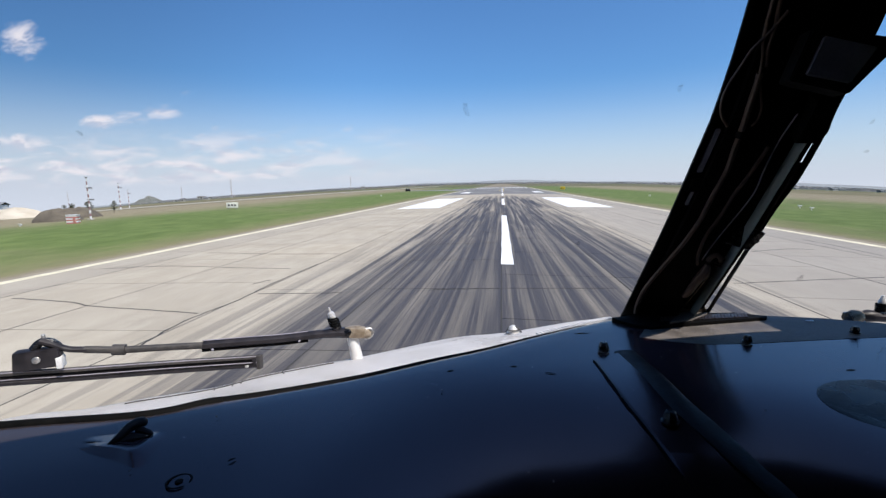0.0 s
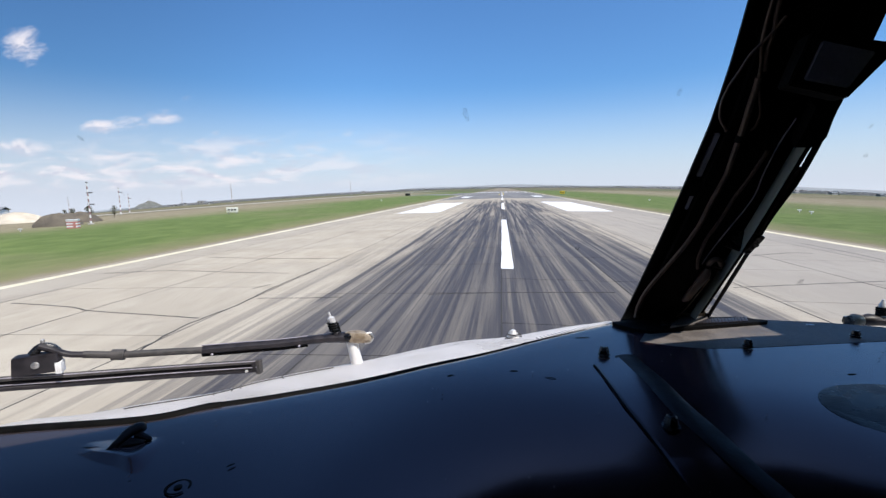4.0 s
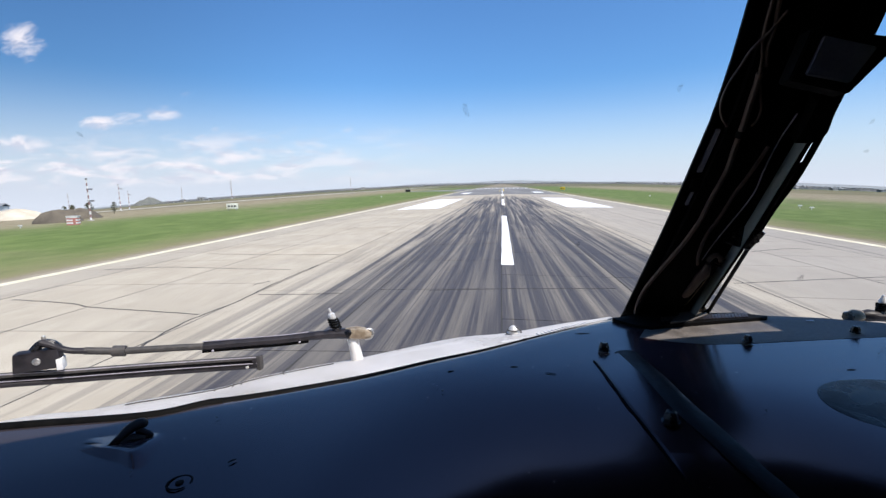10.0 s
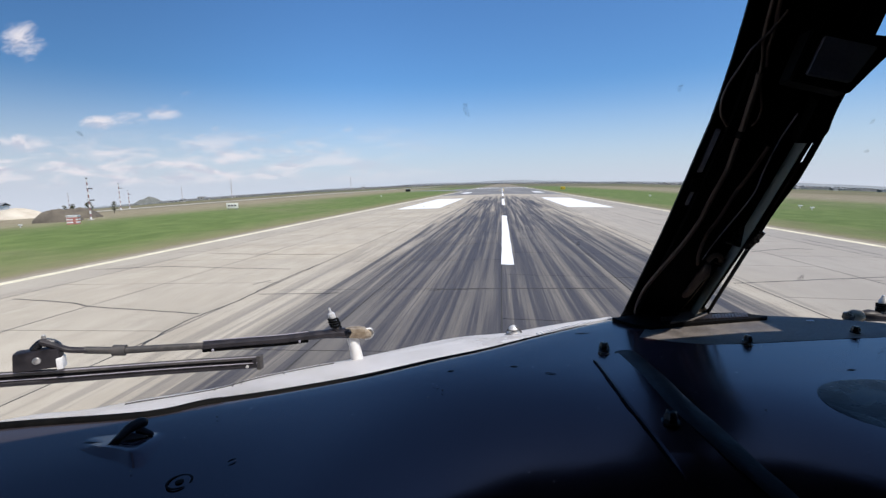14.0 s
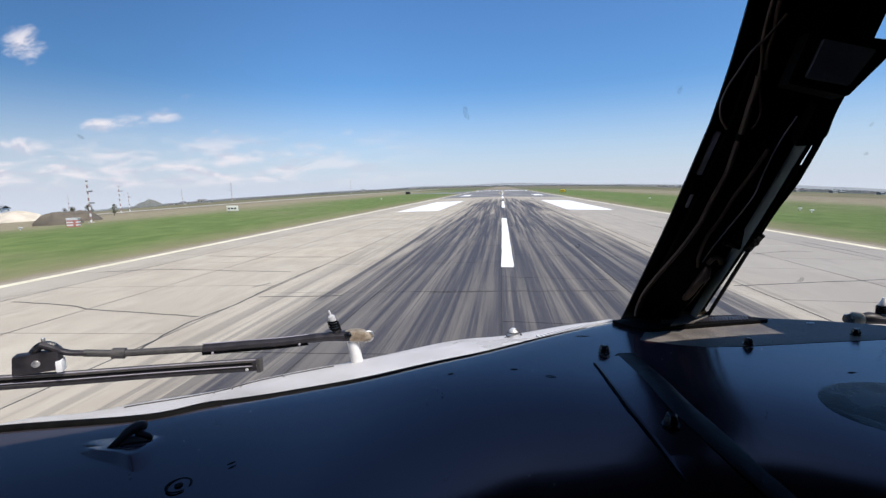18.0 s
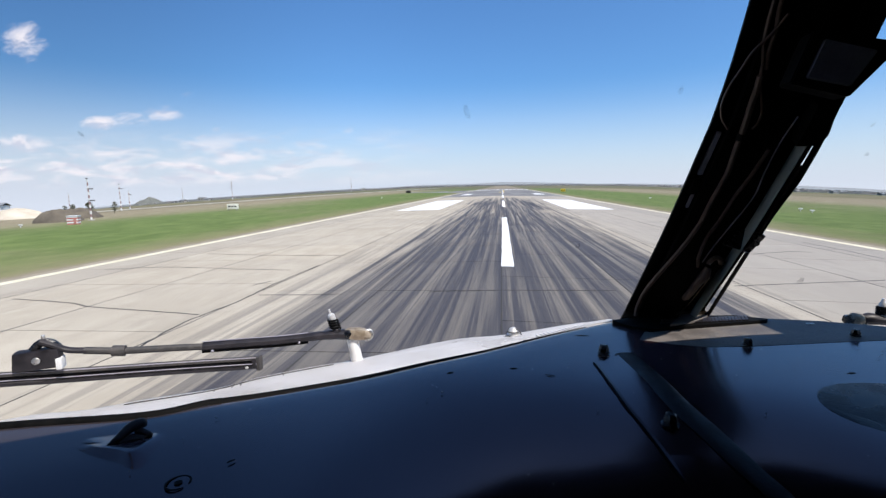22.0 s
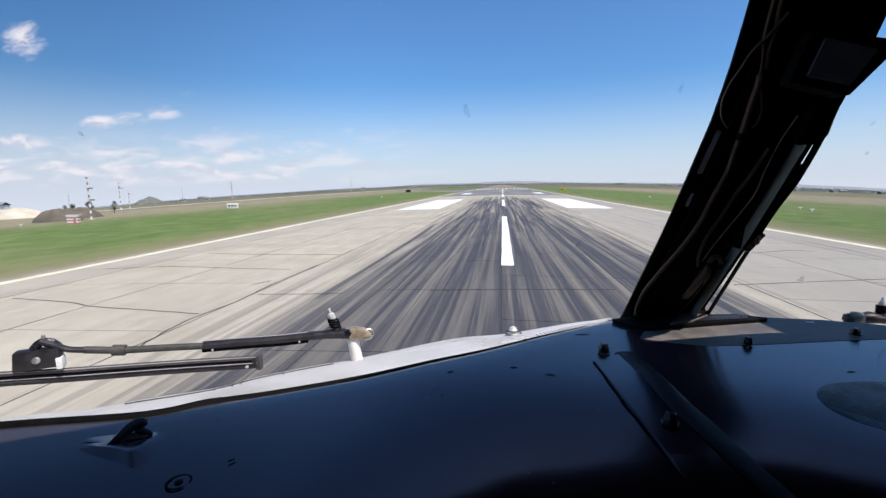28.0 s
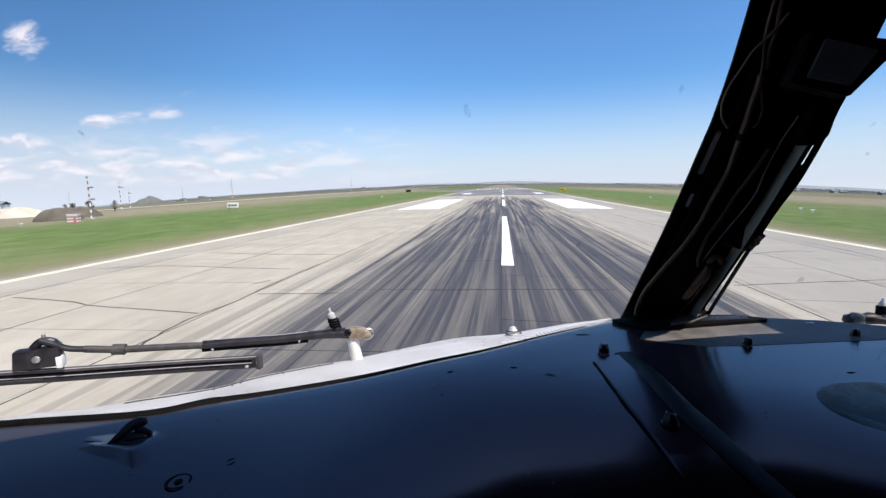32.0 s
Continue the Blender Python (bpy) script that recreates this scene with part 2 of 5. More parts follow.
def land_paint(n, pos):
    x, y, _ = n.add("ShaderNodeSeparateXYZ", Vector=pos).outputs
    off = n.math("ABSOLUTE", x)
    patch = n.noise(pos, 0.035, 5.0, 0.6)
    tuft = n.noise(n.scaled(pos, (1.0, 0.6, 1.0)), 0.55, 6.0, 0.7)
    blade = n.noise(pos, 7.0, 4.0, 0.75)
    mown = n.mix(n.ramp(tuft, 0.35, 0.68), (0.086, 0.126, 0.036), (0.140, 0.186, 0.058))
    mown = n.mix(n.ramp(blade, 0.45, 0.75, 0.0, 0.3), mown, (0.185, 0.200, 0.075))
    mown = n.mix(n.ramp(patch, 0.50, 0.70, 0.0, 0.55), mown, (0.19, 0.175, 0.095))
    dry = n.mix(n.ramp(tuft, 0.3, 0.7), (0.20, 0.165, 0.105), (0.28, 0.245, 0.165))
    steppe = n.mix(n.ramp(patch, 0.38, 0.62), (0.125, 0.12, 0.062), (0.21, 0.18, 0.115))
    rag = n.math("MULTIPLY", n.math("SUBTRACT", n.noise(n.scaled(pos, (1.0, 0.35, 1.0)), 0.05, 5.0, 0.65), 0.5), 30.0)
    d = n.math("ADD", off, rag)
    d2 = n.math("ADD", off, n.math("MULTIPLY", n.math("SUBTRACT", n.noise(n.scaled(pos, (1.0, 0.25, 1.0)), 0.30, 5.0, 0.7), 0.5), 9.0))
    mown = n.mix(n.ramp(d2, 27.5, 21.5, 0.0, 0.70), mown, (0.215, 0.190, 0.105))
    c = n.mix(n.ramp(d, 42.0, 74.0), mown, dry)
    c = n.mix(n.ramp(d, 92.0, 130.0), c, steppe)
    # strips of ploughed and green field beyond the airfield
    sown = n.noise(n.scaled(pos, (0.0016, 0.0042, 0.0)), 1.0, 2.0, 0.5)
    fields = n.mix(n.ramp(sown, 0.46, 0.54), (0.10, 0.115, 0.055), (0.165, 0.14, 0.10))
    c = n.mix(n.math("MAXIMUM", n.ramp(off, 260.0, 420.0), n.ramp(y, 420.0, 520.0)), c, fields)
    # bare verge along the paved edge
    verge = n.math("ADD", off, n.math("MULTIPLY", n.math("SUBTRACT", n.noise(pos, 0.9, 4.0, 0.7), 0.5), 2.2))
    c = n.mix(n.ramp(verge, 22.4, 21.2), c, (0.24, 0.205, 0.15))
    return c, n.math("ADD", blade, tuft)


MAT = {
    "concrete": surface("airfield concrete", concrete_paint, 0.9, bump=0.25, bump_dist=0.004, spec=0.3, matt=0.35),
    "asphalt": surface("weathered asphalt", asphalt_paint, 0.92, bump=0.3, bump_dist=0.004, spec=0.3, matt=0.35),
    "joint": plain("tarred joint filler", (0.03, 0.028, 0.026), (0.06, 0.055, 0.05), 3.0, 0.85),
    "shoulder": plain("pale concrete shoulder", (0.36, 0.33, 0.28), (0.46, 0.43, 0.37), 0.8, 0.9),
    "white_line": surface("worn white road paint", paint_white, 0.7, bump=0.15),
    "edge_paint": plain("cream worn edge paint", (0.60, 0.54, 0.37), (0.80, 0.735, 0.55), 0.9, 0.8),
    "yellow_line": plain("yellow road paint", (0.62, 0.42, 0.02), (0.75, 0.53, 0.03), 3.0, 0.7),
    "land": surface("mown grass and steppe", land_paint, 0.95, bump=0.5, bump_dist=0.05, spec=0.15, matt=0.35),
    "coaming": None,
    "dusty": plain("dusty grey coaming vinyl", (0.085, 0.078, 0.074), (0.165, 0.150, 0.140), 22.0, 0.62, bump=0.5, spec=0.28),
    "bead": plain("dusty dark edge bead", (0.011, 0.008, 0.009), (0.022, 0.017, 0.018), 30.0, 0.5, bump=0.3, spec=0.20),
    "black_vinyl": plain("black post trim", (0.0014, 0.0014, 0.0016), (0.004, 0.0038, 0.0038), 30.0, 0.75, spec=0.08),
    "black_rubber": plain("black rubber seal", (0.002, 0.002, 0.002), (0.006, 0.006, 0.006), 60.0, 0.7, spec=0.08),
    "wiper_black": plain("weathered black wiper paint", (0.010, 0.009, 0.011), (0.027, 0.023, 0.027), 45.0, 0.5, spec=0.35),
    "wiper_grey": plain("grey weathered rubber", (0.03, 0.028, 0.027), (0.07, 0.063, 0.06), 50.0, 0.6),
    "bronze": plain("bronze cast hub", (0.20, 0.15, 0.10), (0.42, 0.35, 0.26), 55.0, 0.5, 0.3),
    "hub_pale": plain("pale corroded casting", (0.26, 0.24, 0.20), (0.48, 0.45, 0.38), 60.0, 0.6, 0.2),
    "steel": plain("bright steel", (0.28, 0.27, 0.26), (0.50, 0.49, 0.48), 70.0, 0.35, 0.8),
    "bright_metal": plain("pale plated metal", (0.52, 0.51, 0.50), (0.72, 0.71, 0.70), 70.0, 0.4, 0.25),
    "dark_steel": plain("blackened steel bolt", (0.004, 0.004, 0.005), (0.02, 0.02, 0.022), 120.0, 0.25, 0.3),
    "skin": plain("white fuselage enamel", (0.53, 0.495, 0.475), (0.66, 0.625, 0.60), 7.0, 0.38, bump=0.05),
    "white_part": plain("white painted metal", (0.66, 0.65, 0.64), (0.80, 0.80, 0.79), 40.0, 0.45),
    "grey_strip": plain("grey green window frame strip", (0.27, 0.315, 0.30), (0.37, 0.42, 0.40), 30.0, 0.5),
    "cable": plain("brown black cable sheath", (0.066, 0.040, 0.031), (0.125, 0.078, 0.060), 40.0, 0.5, spec=0.4),
    "panel_grey": plain("dark grey visor panel", (0.26, 0.245, 0.285), (0.36, 0.34, 0.385), 25.0, 0.7),
    "visor_grey": plain("dark grey visor cloth", (0.20, 0.19, 0.225), (0.28, 0.265, 0.31), 25.0, 0.7),
    "speaker": plain("matt black speaker cloth", (0.006, 0.005, 0.007), (0.018, 0.015, 0.018), 24.0, 0.30, spec=0.10, bump=0.3),
    "cabin": plain("dark grey cabin lining", (0.006, 0.006, 0.007), (0.014, 0.014, 0.015), 6.0, 0.85),
    "red_paint": plain("faded red paint", (0.36, 0.12, 0.10), (0.46, 0.20, 0.16), 2.0, 0.7),
    "mast_red": plain("dull red mast paint", (0.21, 0.125, 0.12), (0.30, 0.18, 0.17), 2.0, 0.7),
    "verge": plain("dusty bare verge", (0.22, 0.185, 0.13), (0.33, 0.285, 0.21), 1.2, 0.95),
    "chalk_white": plain("weathered white paint", (0.62, 0.61, 0.58), (0.78, 0.77, 0.75), 1.5, 0.7),
    "sign_cream": plain("cream sign face", (0.62, 0.60, 0.50), (0.74, 0.72, 0.62), 3.0, 0.6),
    "yellow_sign": plain("yellow sign face", (0.66, 0.44, 0.02), (0.78, 0.55, 0.04), 3.0, 0.6),
    "sand": plain("pale sand heap", (0.48, 0.41, 0.31), (0.62, 0.55, 0.44), 0.5, 0.95, bump=0.6),
    "earth": plain("brown earth bank", (0.085, 0.070, 0.052), (0.15, 0.125, 0.092), 0.6, 0.95, bump=0.8),
    "slag": plain("grey slag heap", (0.115, 0.12, 0.105), (0.175, 0.175, 0.15), 0.02, 0.95),
    # distance haze is put into the next two base colours
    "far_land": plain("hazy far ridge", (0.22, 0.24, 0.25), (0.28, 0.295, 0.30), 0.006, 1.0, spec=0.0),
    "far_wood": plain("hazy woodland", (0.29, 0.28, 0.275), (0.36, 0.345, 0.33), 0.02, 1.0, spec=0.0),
    "leaf": plain("early spring foliage", (0.05, 0.055, 0.03), (0.10, 0.095, 0.055), 1.4, 0.9, spec=0.2),
    "bark": plain("grey brown bark", (0.08, 0.065, 0.05), (0.15, 0.125, 0.10), 6.0, 0.9),
    "roof_grey": plain("grey sheet roof", (0.15, 0.155, 0.16), (0.24, 0.245, 0.25), 0.5, 0.6),
    "glass_dark": plain("dark window glass", (0.03, 0.04, 0.05), (0.05, 0.06, 0.07), 0.5, 0.1),
    "green_paint": plain("bright lime green enamel", (0.42, 0.58, 0.03), (0.50, 0.66, 0.06), 0.5, 0.35),
    "tyre": plain("black tyre rubber", (0.015, 0.015, 0.015), (0.035, 0.034, 0.033), 20.0, 0.8),
}


def coaming_paint(n, pos):
    a = n.noise(pos, 7.0, 5.0, 0.6)
    c = n.noise(pos, 90.0, 4.0, 0.7)
    fluff = n.noise(pos, 420.0, 2.0, 0.8)
    base = n.mix(n.ramp(a, 0.35, 0.68), (0.0105, 0.0042, 0.0055), (0.0165, 0.0072, 0.0088))
    base = n.mix(n.ramp(c, 0.60, 0.78, 0.0, 0.25), base, (0.022, 0.020, 0.023))
    base = n.mix(n.ramp(fluff, 0.62, 0.74, 0.0, 0.35), base, (0.060, 0.056, 0.062))
    smudge = n.noise(n.scaled(pos, (1.0, 2.2, 1.0)), 16.0, 5.0, 0.7, 0.6)
    base = n.mix(n.ramp(smudge, 0.56, 0.72, 0.0, 0.30), base, (0.045, 0.036, 0.038))
    # dust painted as if sunlit along the foot of the glass, thin in places
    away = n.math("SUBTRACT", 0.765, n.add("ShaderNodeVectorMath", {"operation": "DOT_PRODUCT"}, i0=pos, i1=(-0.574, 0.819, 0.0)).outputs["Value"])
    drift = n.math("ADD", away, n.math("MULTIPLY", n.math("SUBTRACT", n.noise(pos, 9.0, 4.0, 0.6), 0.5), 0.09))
    lit_dust = n.ramp(drift, 0.02, 0.13, 0.85, 0.0)
    base = n.mix(lit_dust, base, (0.040, 0.034, 0.032))
    return base, n.math("ADD", c, fluff), n.math("ADD", n.ramp(a, 0.3, 0.7, 0.16, 0.22), n.math("MULTIPLY", lit_dust, 0.06))


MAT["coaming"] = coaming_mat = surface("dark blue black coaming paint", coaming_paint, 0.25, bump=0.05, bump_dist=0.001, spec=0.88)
for node in coaming_mat.node_tree.nodes:
    if node.type == "BSDF_PRINCIPLED":        # a film of dust that shows at a flat angle
        node.inputs["Sheen Weight"].default_value, node.inputs["Sheen Roughness"].default_value = 0.09, 0.40
        node.inputs["Coat Weight"].default_value, node.inputs["Coat Roughness"].default_value = 0.10, 0.08
        node.inputs["Specular Tint"].default_value = (1.0, 0.72, 0.80, 1.0)
        node.inputs["Sheen Tint"].default_value = (0.80, 0.72, 1.0, 1.0)


def glass_material():
    m = bpy.data.materials.new("windscreen glass")
    m.use_nodes = True
    n = Nodes(m.node_tree)
    clear = n.add("ShaderNodeBsdfTransparent", Color=(0.965, 0.975, 0.98, 1.0))
    gloss = n.add("ShaderNodeBsdfGlossy", Roughness=0.03)
    mixed = n.add("ShaderNodeMixShader", i0=0.02, i1=clear.outputs[0], i2=gloss.outputs[0])
    out = n.add("ShaderNodeOutputMaterial")
    n.tree.links.new(mixed.outputs[0], out.inputs[0])
    return m


MAT["glass"] = glass_material()


def film_material(name, colour, cover):
    """A thin see-through smear on glass."""
    m = bpy.data.materials.new(name)
    m.use_nodes = True
    n = Nodes(m.node_tree)
    clear = n.add("ShaderNodeBsdfTransparent")
    dirt = n.add("ShaderNodeBsdfDiffuse", Color=(*colour, 1.0))
    pos = n.add("ShaderNodeNewGeometry").outputs["Position"]
    f = n.ramp(n.noise(pos, 260.0, 4.0), 0.35, 0.65, cover * 0.3, cover)
    mixed = n.add("ShaderNodeMixShader", i0=f, i1=clear.outputs[0], i2=dirt.outputs[0])
    out = n.add("ShaderNodeOutputMaterial")
    n.tree.links.new(mixed.outputs[0], out.inputs[0])
    return m


MAT["smear"] = film_material("thin insect smear", (0.12, 0.12, 0.13), 0.11)
MAT["smear_pale"] = film_material("thin pale smear", (0.6, 0.6, 0.6), 0.15)


# ---- mesh helpers ----
def mesh_of(name, bm, material, smooth=True):
    me = bpy.data.meshes.new(name)
    bmesh.ops.recalc_face_normals(bm, faces=bm.faces)
    bm.to_mesh(me)
    bm.free()
    me.materials.append(MAT[material] if isinstance(material, str) else material)
    if smooth:
        for p in me.polygons:
            p.use_smooth = True
        me.set_sharp_from_angle(angle=radians(38))
    return me


def part(name, bm, material, parent=None, label="", at=None, smooth=True):
    ob = new(name, mesh_of(name, bm, material, smooth))
    ob.parent = parent
    if at is not None:
        ob.location = at
    return tagged(ob, label)


def thing(name, label, category, at=(0, 0, 0), group="", kind=""):
    ob = new(name)
    ob.location = at
    return tagged(ob, label, category, group, kind)


def bm_box(x0, x1, y0, y1, z0, z1, bevel=0.0, bm=None):
    bm = bm or bmesh.new()
    vs = [bm.verts.new(p) for p in ((x0, y0, z0), (x1, y0, z0), (x1, y1, z0), (x0, y1, z0), (x0, y0, z1), (x1, y0, z1), (x1, y1, z1), (x0, y1, z1))]
    fs = [bm.faces.new([vs[i] for i in q]) for q in ((3, 2, 1, 0), (4, 5, 6, 7), (0, 1, 5, 4), (1, 2, 6, 5), (2, 3, 7, 6), (3, 0, 4, 7))]
    if bevel:
        bmesh.ops.bevel(bm, geom=list({e for f in fs for e in f.edges}), offset=bevel, segments=2, affect="EDGES", profile=0.6)
    return bm


def spline(pts, steps):
    """Catmull-Rom points through pts."""
    P = [Vector(p) for p in pts]
    P = [P[0] * 2 - P[1]] + P + [P[-1] * 2 - P[-2]]
    out = []
    for i in range(1, len(P) - 2):
        for k in range(steps):
            t = k / steps
            a, b, c, d = P[i - 1], P[i], P[i + 1], P[i + 2]
            out.append(0.5 * ((2 * b) + (c - a) * t + (2 * a - 5 * b + 4 * c - d) * t * t + (3 * b - a - 3 * c + d) * t ** 3))
    return out + [P[-2]]


def bm_tube(pts, radius, sides=10, flat=1.0, bm=None, up=(0, 0, 1)):
    """A capped tube along pts; radius a number or one per point; flat squeezes it along up."""
    bm = bm or bmesh.new()
    P = [Vector(p) for p in pts]
    rs = radius if isinstance(radius, (list, tuple)) else [radius] * len(P)
    rings = []
    for i, p in enumerate(P):
        d = (P[min(i + 1, len(P) - 1)] - P[max(i - 1, 0)]).normalized()
        u = Vector(up)
        if abs(d.dot(u)) > 0.95:
            u = Vector((0, 1, 0))
        s = d.cross(u).normalized()
        w = s.cross(d).normalized()
        rings.append([bm.verts.new(p + s * math.cos(a) * rs[i] + w * math.sin(a) * rs[i] * flat) for a in (2 * math.pi * (k + 0.5) / sides for k in range(sides))])
    for a, b in zip(rings, rings[1:]):
        for k in range(sides):
            bm.faces.new((a[k], a[(k + 1) % sides], b[(k + 1) % sides], b[k]))
    bm.faces.new(rings[0][::-1]), bm.faces.new(rings[-1])
    return bm


def bm_turned(profile, sides=20, base=(0, 0, 0), axis=(0, 0, 1), bm=None):
    """A body turned about an axis from (radius, height) pairs."""
    bm = bm or bmesh.new()
    q = Vector((0, 0, 1)).rotation_difference(Vector(axis).normalized())
    rings = []
    for r, h in profile:
        rings.append([bm.verts.new(Vector(base) + q @ Vector((max(r, 1e-4) * math.cos(2 * math.pi * k / sides), max(r, 1e-4) * math.sin(2 * math.pi * k / sides), h))) for k in range(sides)])
    for a, b in zip(rings, rings[1:]):
        for k in range(sides):
            bm.faces.new((a[k], a[(k + 1) % sides], b[(k + 1) % sides], b[k]))
    bm.faces.new(rings[0][::-1]), bm.faces.new(rings[-1])
    return bm


def bm_rows(rows, thick=0.0, bm=None):
    """A sheet through rows of points, with a thickness below it."""
    bm = bm or bmesh.new()
    grid = [[bm.verts.new(p) for p in row] for row in rows]
    faces = []
    for a, b in zip(grid, grid[1:]):
        for k in range(len(a) - 1):
            faces.append(bm.faces.new((a[k], a[k + 1], b[k + 1], b[k])))
    if thick:
        bmesh.ops.recalc_face_normals(bm, faces=faces)
        if sum(f.normal.z for f in faces) < 0:
            bmesh.ops.reverse_faces(bm, faces=faces)
        bmesh.ops.solidify(bm, geom=faces, thickness=thick)
    return bm


def bm_plate(outline, z0, z1, bevel=0.0, bm=None):
    """An upright-sided plate over an outline of (x, y)."""
    bm = bm or bmesh.new()
    lo = [bm.verts.new((x, y, z0)) for x, y in outline]
    hi = [bm.verts.new((x, y, z1)) for x, y in outline]
    bm.faces.new(lo[::-1])
    top = bm.faces.new(hi)
    for k in range(len(lo)):
        j = (k + 1) % len(lo)
        bm.faces.new((lo[k], lo[j], hi[j], hi[k]))
    if bevel:
        bmesh.ops.bevel(bm, geom=list(top.edges), offset=bevel, segments=2, affect="EDGES", profile=0.6)
    return bm


# ---- ground, runway ----
def land(x, y):
    """Height of the land: a runway with a slight crown on a broad, gently falling rise."""
    a = abs(x)
    return -0.02 * min(a, 24.0) - 0.065 * max(a - 24.0, 0.0) ** 2 / (math.hypot(x, y) + 60.0)


def bm_ground():
    side = [0, 10, 19.0, 20.4, 20.8, 21.6, 23.0, 26.0, 30.0]
    while side[-1] < 4400:
        side.append(side[-1] * 1.11 + 1.0)
    xs = [-v for v in side[:0:-1]] + side
    ys = [-900, -400, -150, -60] + list(range(-30, 150, 6))
    while ys[-1] < 4400:
        ys.append(ys[-1] * 1.07)
    rows = []
    for y in ys:
        row = []
        for x in xs:
            rough = 0.05 * noise.noise((x * 0.13, y * 0.13, 0)) if abs(x) > 22 else 0.0
            dip = -0.14 if abs(x) < 20.5 and y < 416 else (-0.02 if abs(x) < 21.7 else 0.03)
            row.append((x, y, land(x, y) + dip + rough))
        rows.append(row)
    return bm_rows(rows)


ground = part("ground", bm_ground(), "land")
tagged(ground, "mown spring grass airfield fading into dry steppe and fields", "ground", kind="structure")

EDGES = (-20.6, -17.1, -12.7, -8.1, -4.0, 0.0, 4.0, 8.1, 12.7, 17.1, 20.6)   # lengthwise joints of the runway
Y0, Y1, ASPHALT_END, SLAB = -28.0, 146.0, 415.0, 5.6


def strip(x0, x1, y0, y1, lift, thick=0.0, nx=4, ny=2):
    rows = [[(x0 + (x1 - x0) * i / nx, y0 + (y1 - y0) * j / ny, land(x0 + (x1 - x0) * i / nx, 0) + lift) for i in range(nx + 1)] for j in range(ny + 1)]
    return bm_rows(rows, thick)


runway = part("runway", strip(-20.6, 20.6, Y0, Y1, -0.022, 0.08, nx=12), "joint")
tagged(runway, "pale concrete slab runway with a dark rubber-stained middle", "runway", kind="structure")
rear = part("runway_rear", strip(-20.6, 20.6, Y0, 2.0, -0.001, 0.06, nx=12), "concrete")
tagged(rear, "pale concrete runway with a dark rubber-stained middle", "runway", kind="structure")
asphalt = part("runway_asphalt", strip(-20.6, 20.6, Y1, ASPHALT_END, -0.002, 0.08, nx=12, ny=6), "asphalt")
tagged(asphalt, "grey asphalt end of the runway", "runway", kind="structure")
pad_pts = [(-20.6, 232), (-23, 240), (-30, 254), (-42, 266), (-60, 274), (-100, 280), (-100, 296), (-60, 300), (-40, 318), (-28, 345), (-20.6, 372)]
bm = bmesh.new()
bm.faces.new([bm.verts.new((x, y, land(x, y) + 0.05)) for x, y in pad_pts])
tagged(part("taxiway", bm, "asphalt"), "grey asphalt turn-off beside the runway end", "taxiway", kind="structure")
tagged(part("shoulder_left", strip(-21.2, -20.62, Y0, 232, -0.015, 0.06, ny=30), "verge"), "dusty bare runway shoulder beside grass", "shoulder", kind="structure")
tagged(part("shoulder_right", strip(20.62, 21.3, Y0, ASPHALT_END, -0.015, 0.06, ny=30), "verge"), "dusty bare runway shoulder beside grass", "shoulder", kind="structure")
bm = bmesh.new()
for x0, x1 in ((-128, -112),):
    rows = [[(x, y, land(x, y) + 0.12) for x in (x0, (x0 + x1) / 2, x1)] for y in range(-60, 900, 20)]
    bm_rows(rows, bm=bm)
tagged(part("parallel_taxiway", bm, "shoulder"), "pale concrete taxiway beyond the grass", "taxiway", kind="structure")


def marking(x0, x1, y0, y1, material="white_line", name="marking", label="", ragged=0.0, lift=0.006):
    ny = max(2, int((y1 - y0) / 1.5))
    rows = []
    for j in range(ny + 1):
        y = y0 + (y1 - y0) * j / ny
        a = x0 + ragged * noise.noise((x0 * 3.1, y * 0.9, 0.3))
        b = x1 + ragged * noise.noise((x1 * 3.1, y * 0.9, 7.3))
        rows.append([(a, y, land(a, 0) + lift), ((a + b) / 2, y, land((a + b) / 2, 0) + lift), (b, y, land(b, 0) + lift)])
    ob = part(name, bm_rows(rows), material, None)
    return tagged(ob, label, "marking", kind="structure")


for x0, x1 in ((-20.4, -19.8), (19.95, 20.45)):
    marking(x0, x1, Y0, ASPHALT_END, "edge_paint", name="edge_line", label="continuous white runway edge line", ragged=0.05)
for k in range(-1, 7):
    y = 18.6 + 52.5 * k
    marking(0.0, 0.5, y, y + 29.0, name="centre_dash", label="white painted runway centre line dash, rubber scuffed", ragged=0.04, lift=0.007)
for x0, x1 in ((-15.6, -9.2), (9.3, 15.7)):
    marking(x0, x1, 67.0, 111.0, name="aiming_block", label="large white painted aiming point block", ragged=0.05)
for x0, x1 in ((-15.6, -12.2), (12.2, 15.6)):
    marking(x0, x1, 172.0, 195.0, name="touchdown_bar", label="white painted touchdown zone bar", ragged=0.05)
for k in range(6):
    for s in (-1, 1):
        a, b = sorted((s * (2.6 + 2.9 * k), s * (4.4 + 2.9 * k)))
        marking(a, b, 338.0, 366.0, name="threshold_bar", label="white painted threshold stripe", ragged=0.04)
for x0, x1 in ((-3.4, -1.0), (1.0, 3.4)):
    marking(x0, x1, 322.0, 331.0, name="number_bar", label="white painted bar of a runway designation", ragged=0.04)
marking(0.75, 1.05, 205.0, 318.0, "yellow_line", "guide_line", "yellow painted taxi guide line")
marking(-1.05, -0.75, 205.0, 236.0, "yellow_line", "guide_line", "yellow painted taxi guide line")


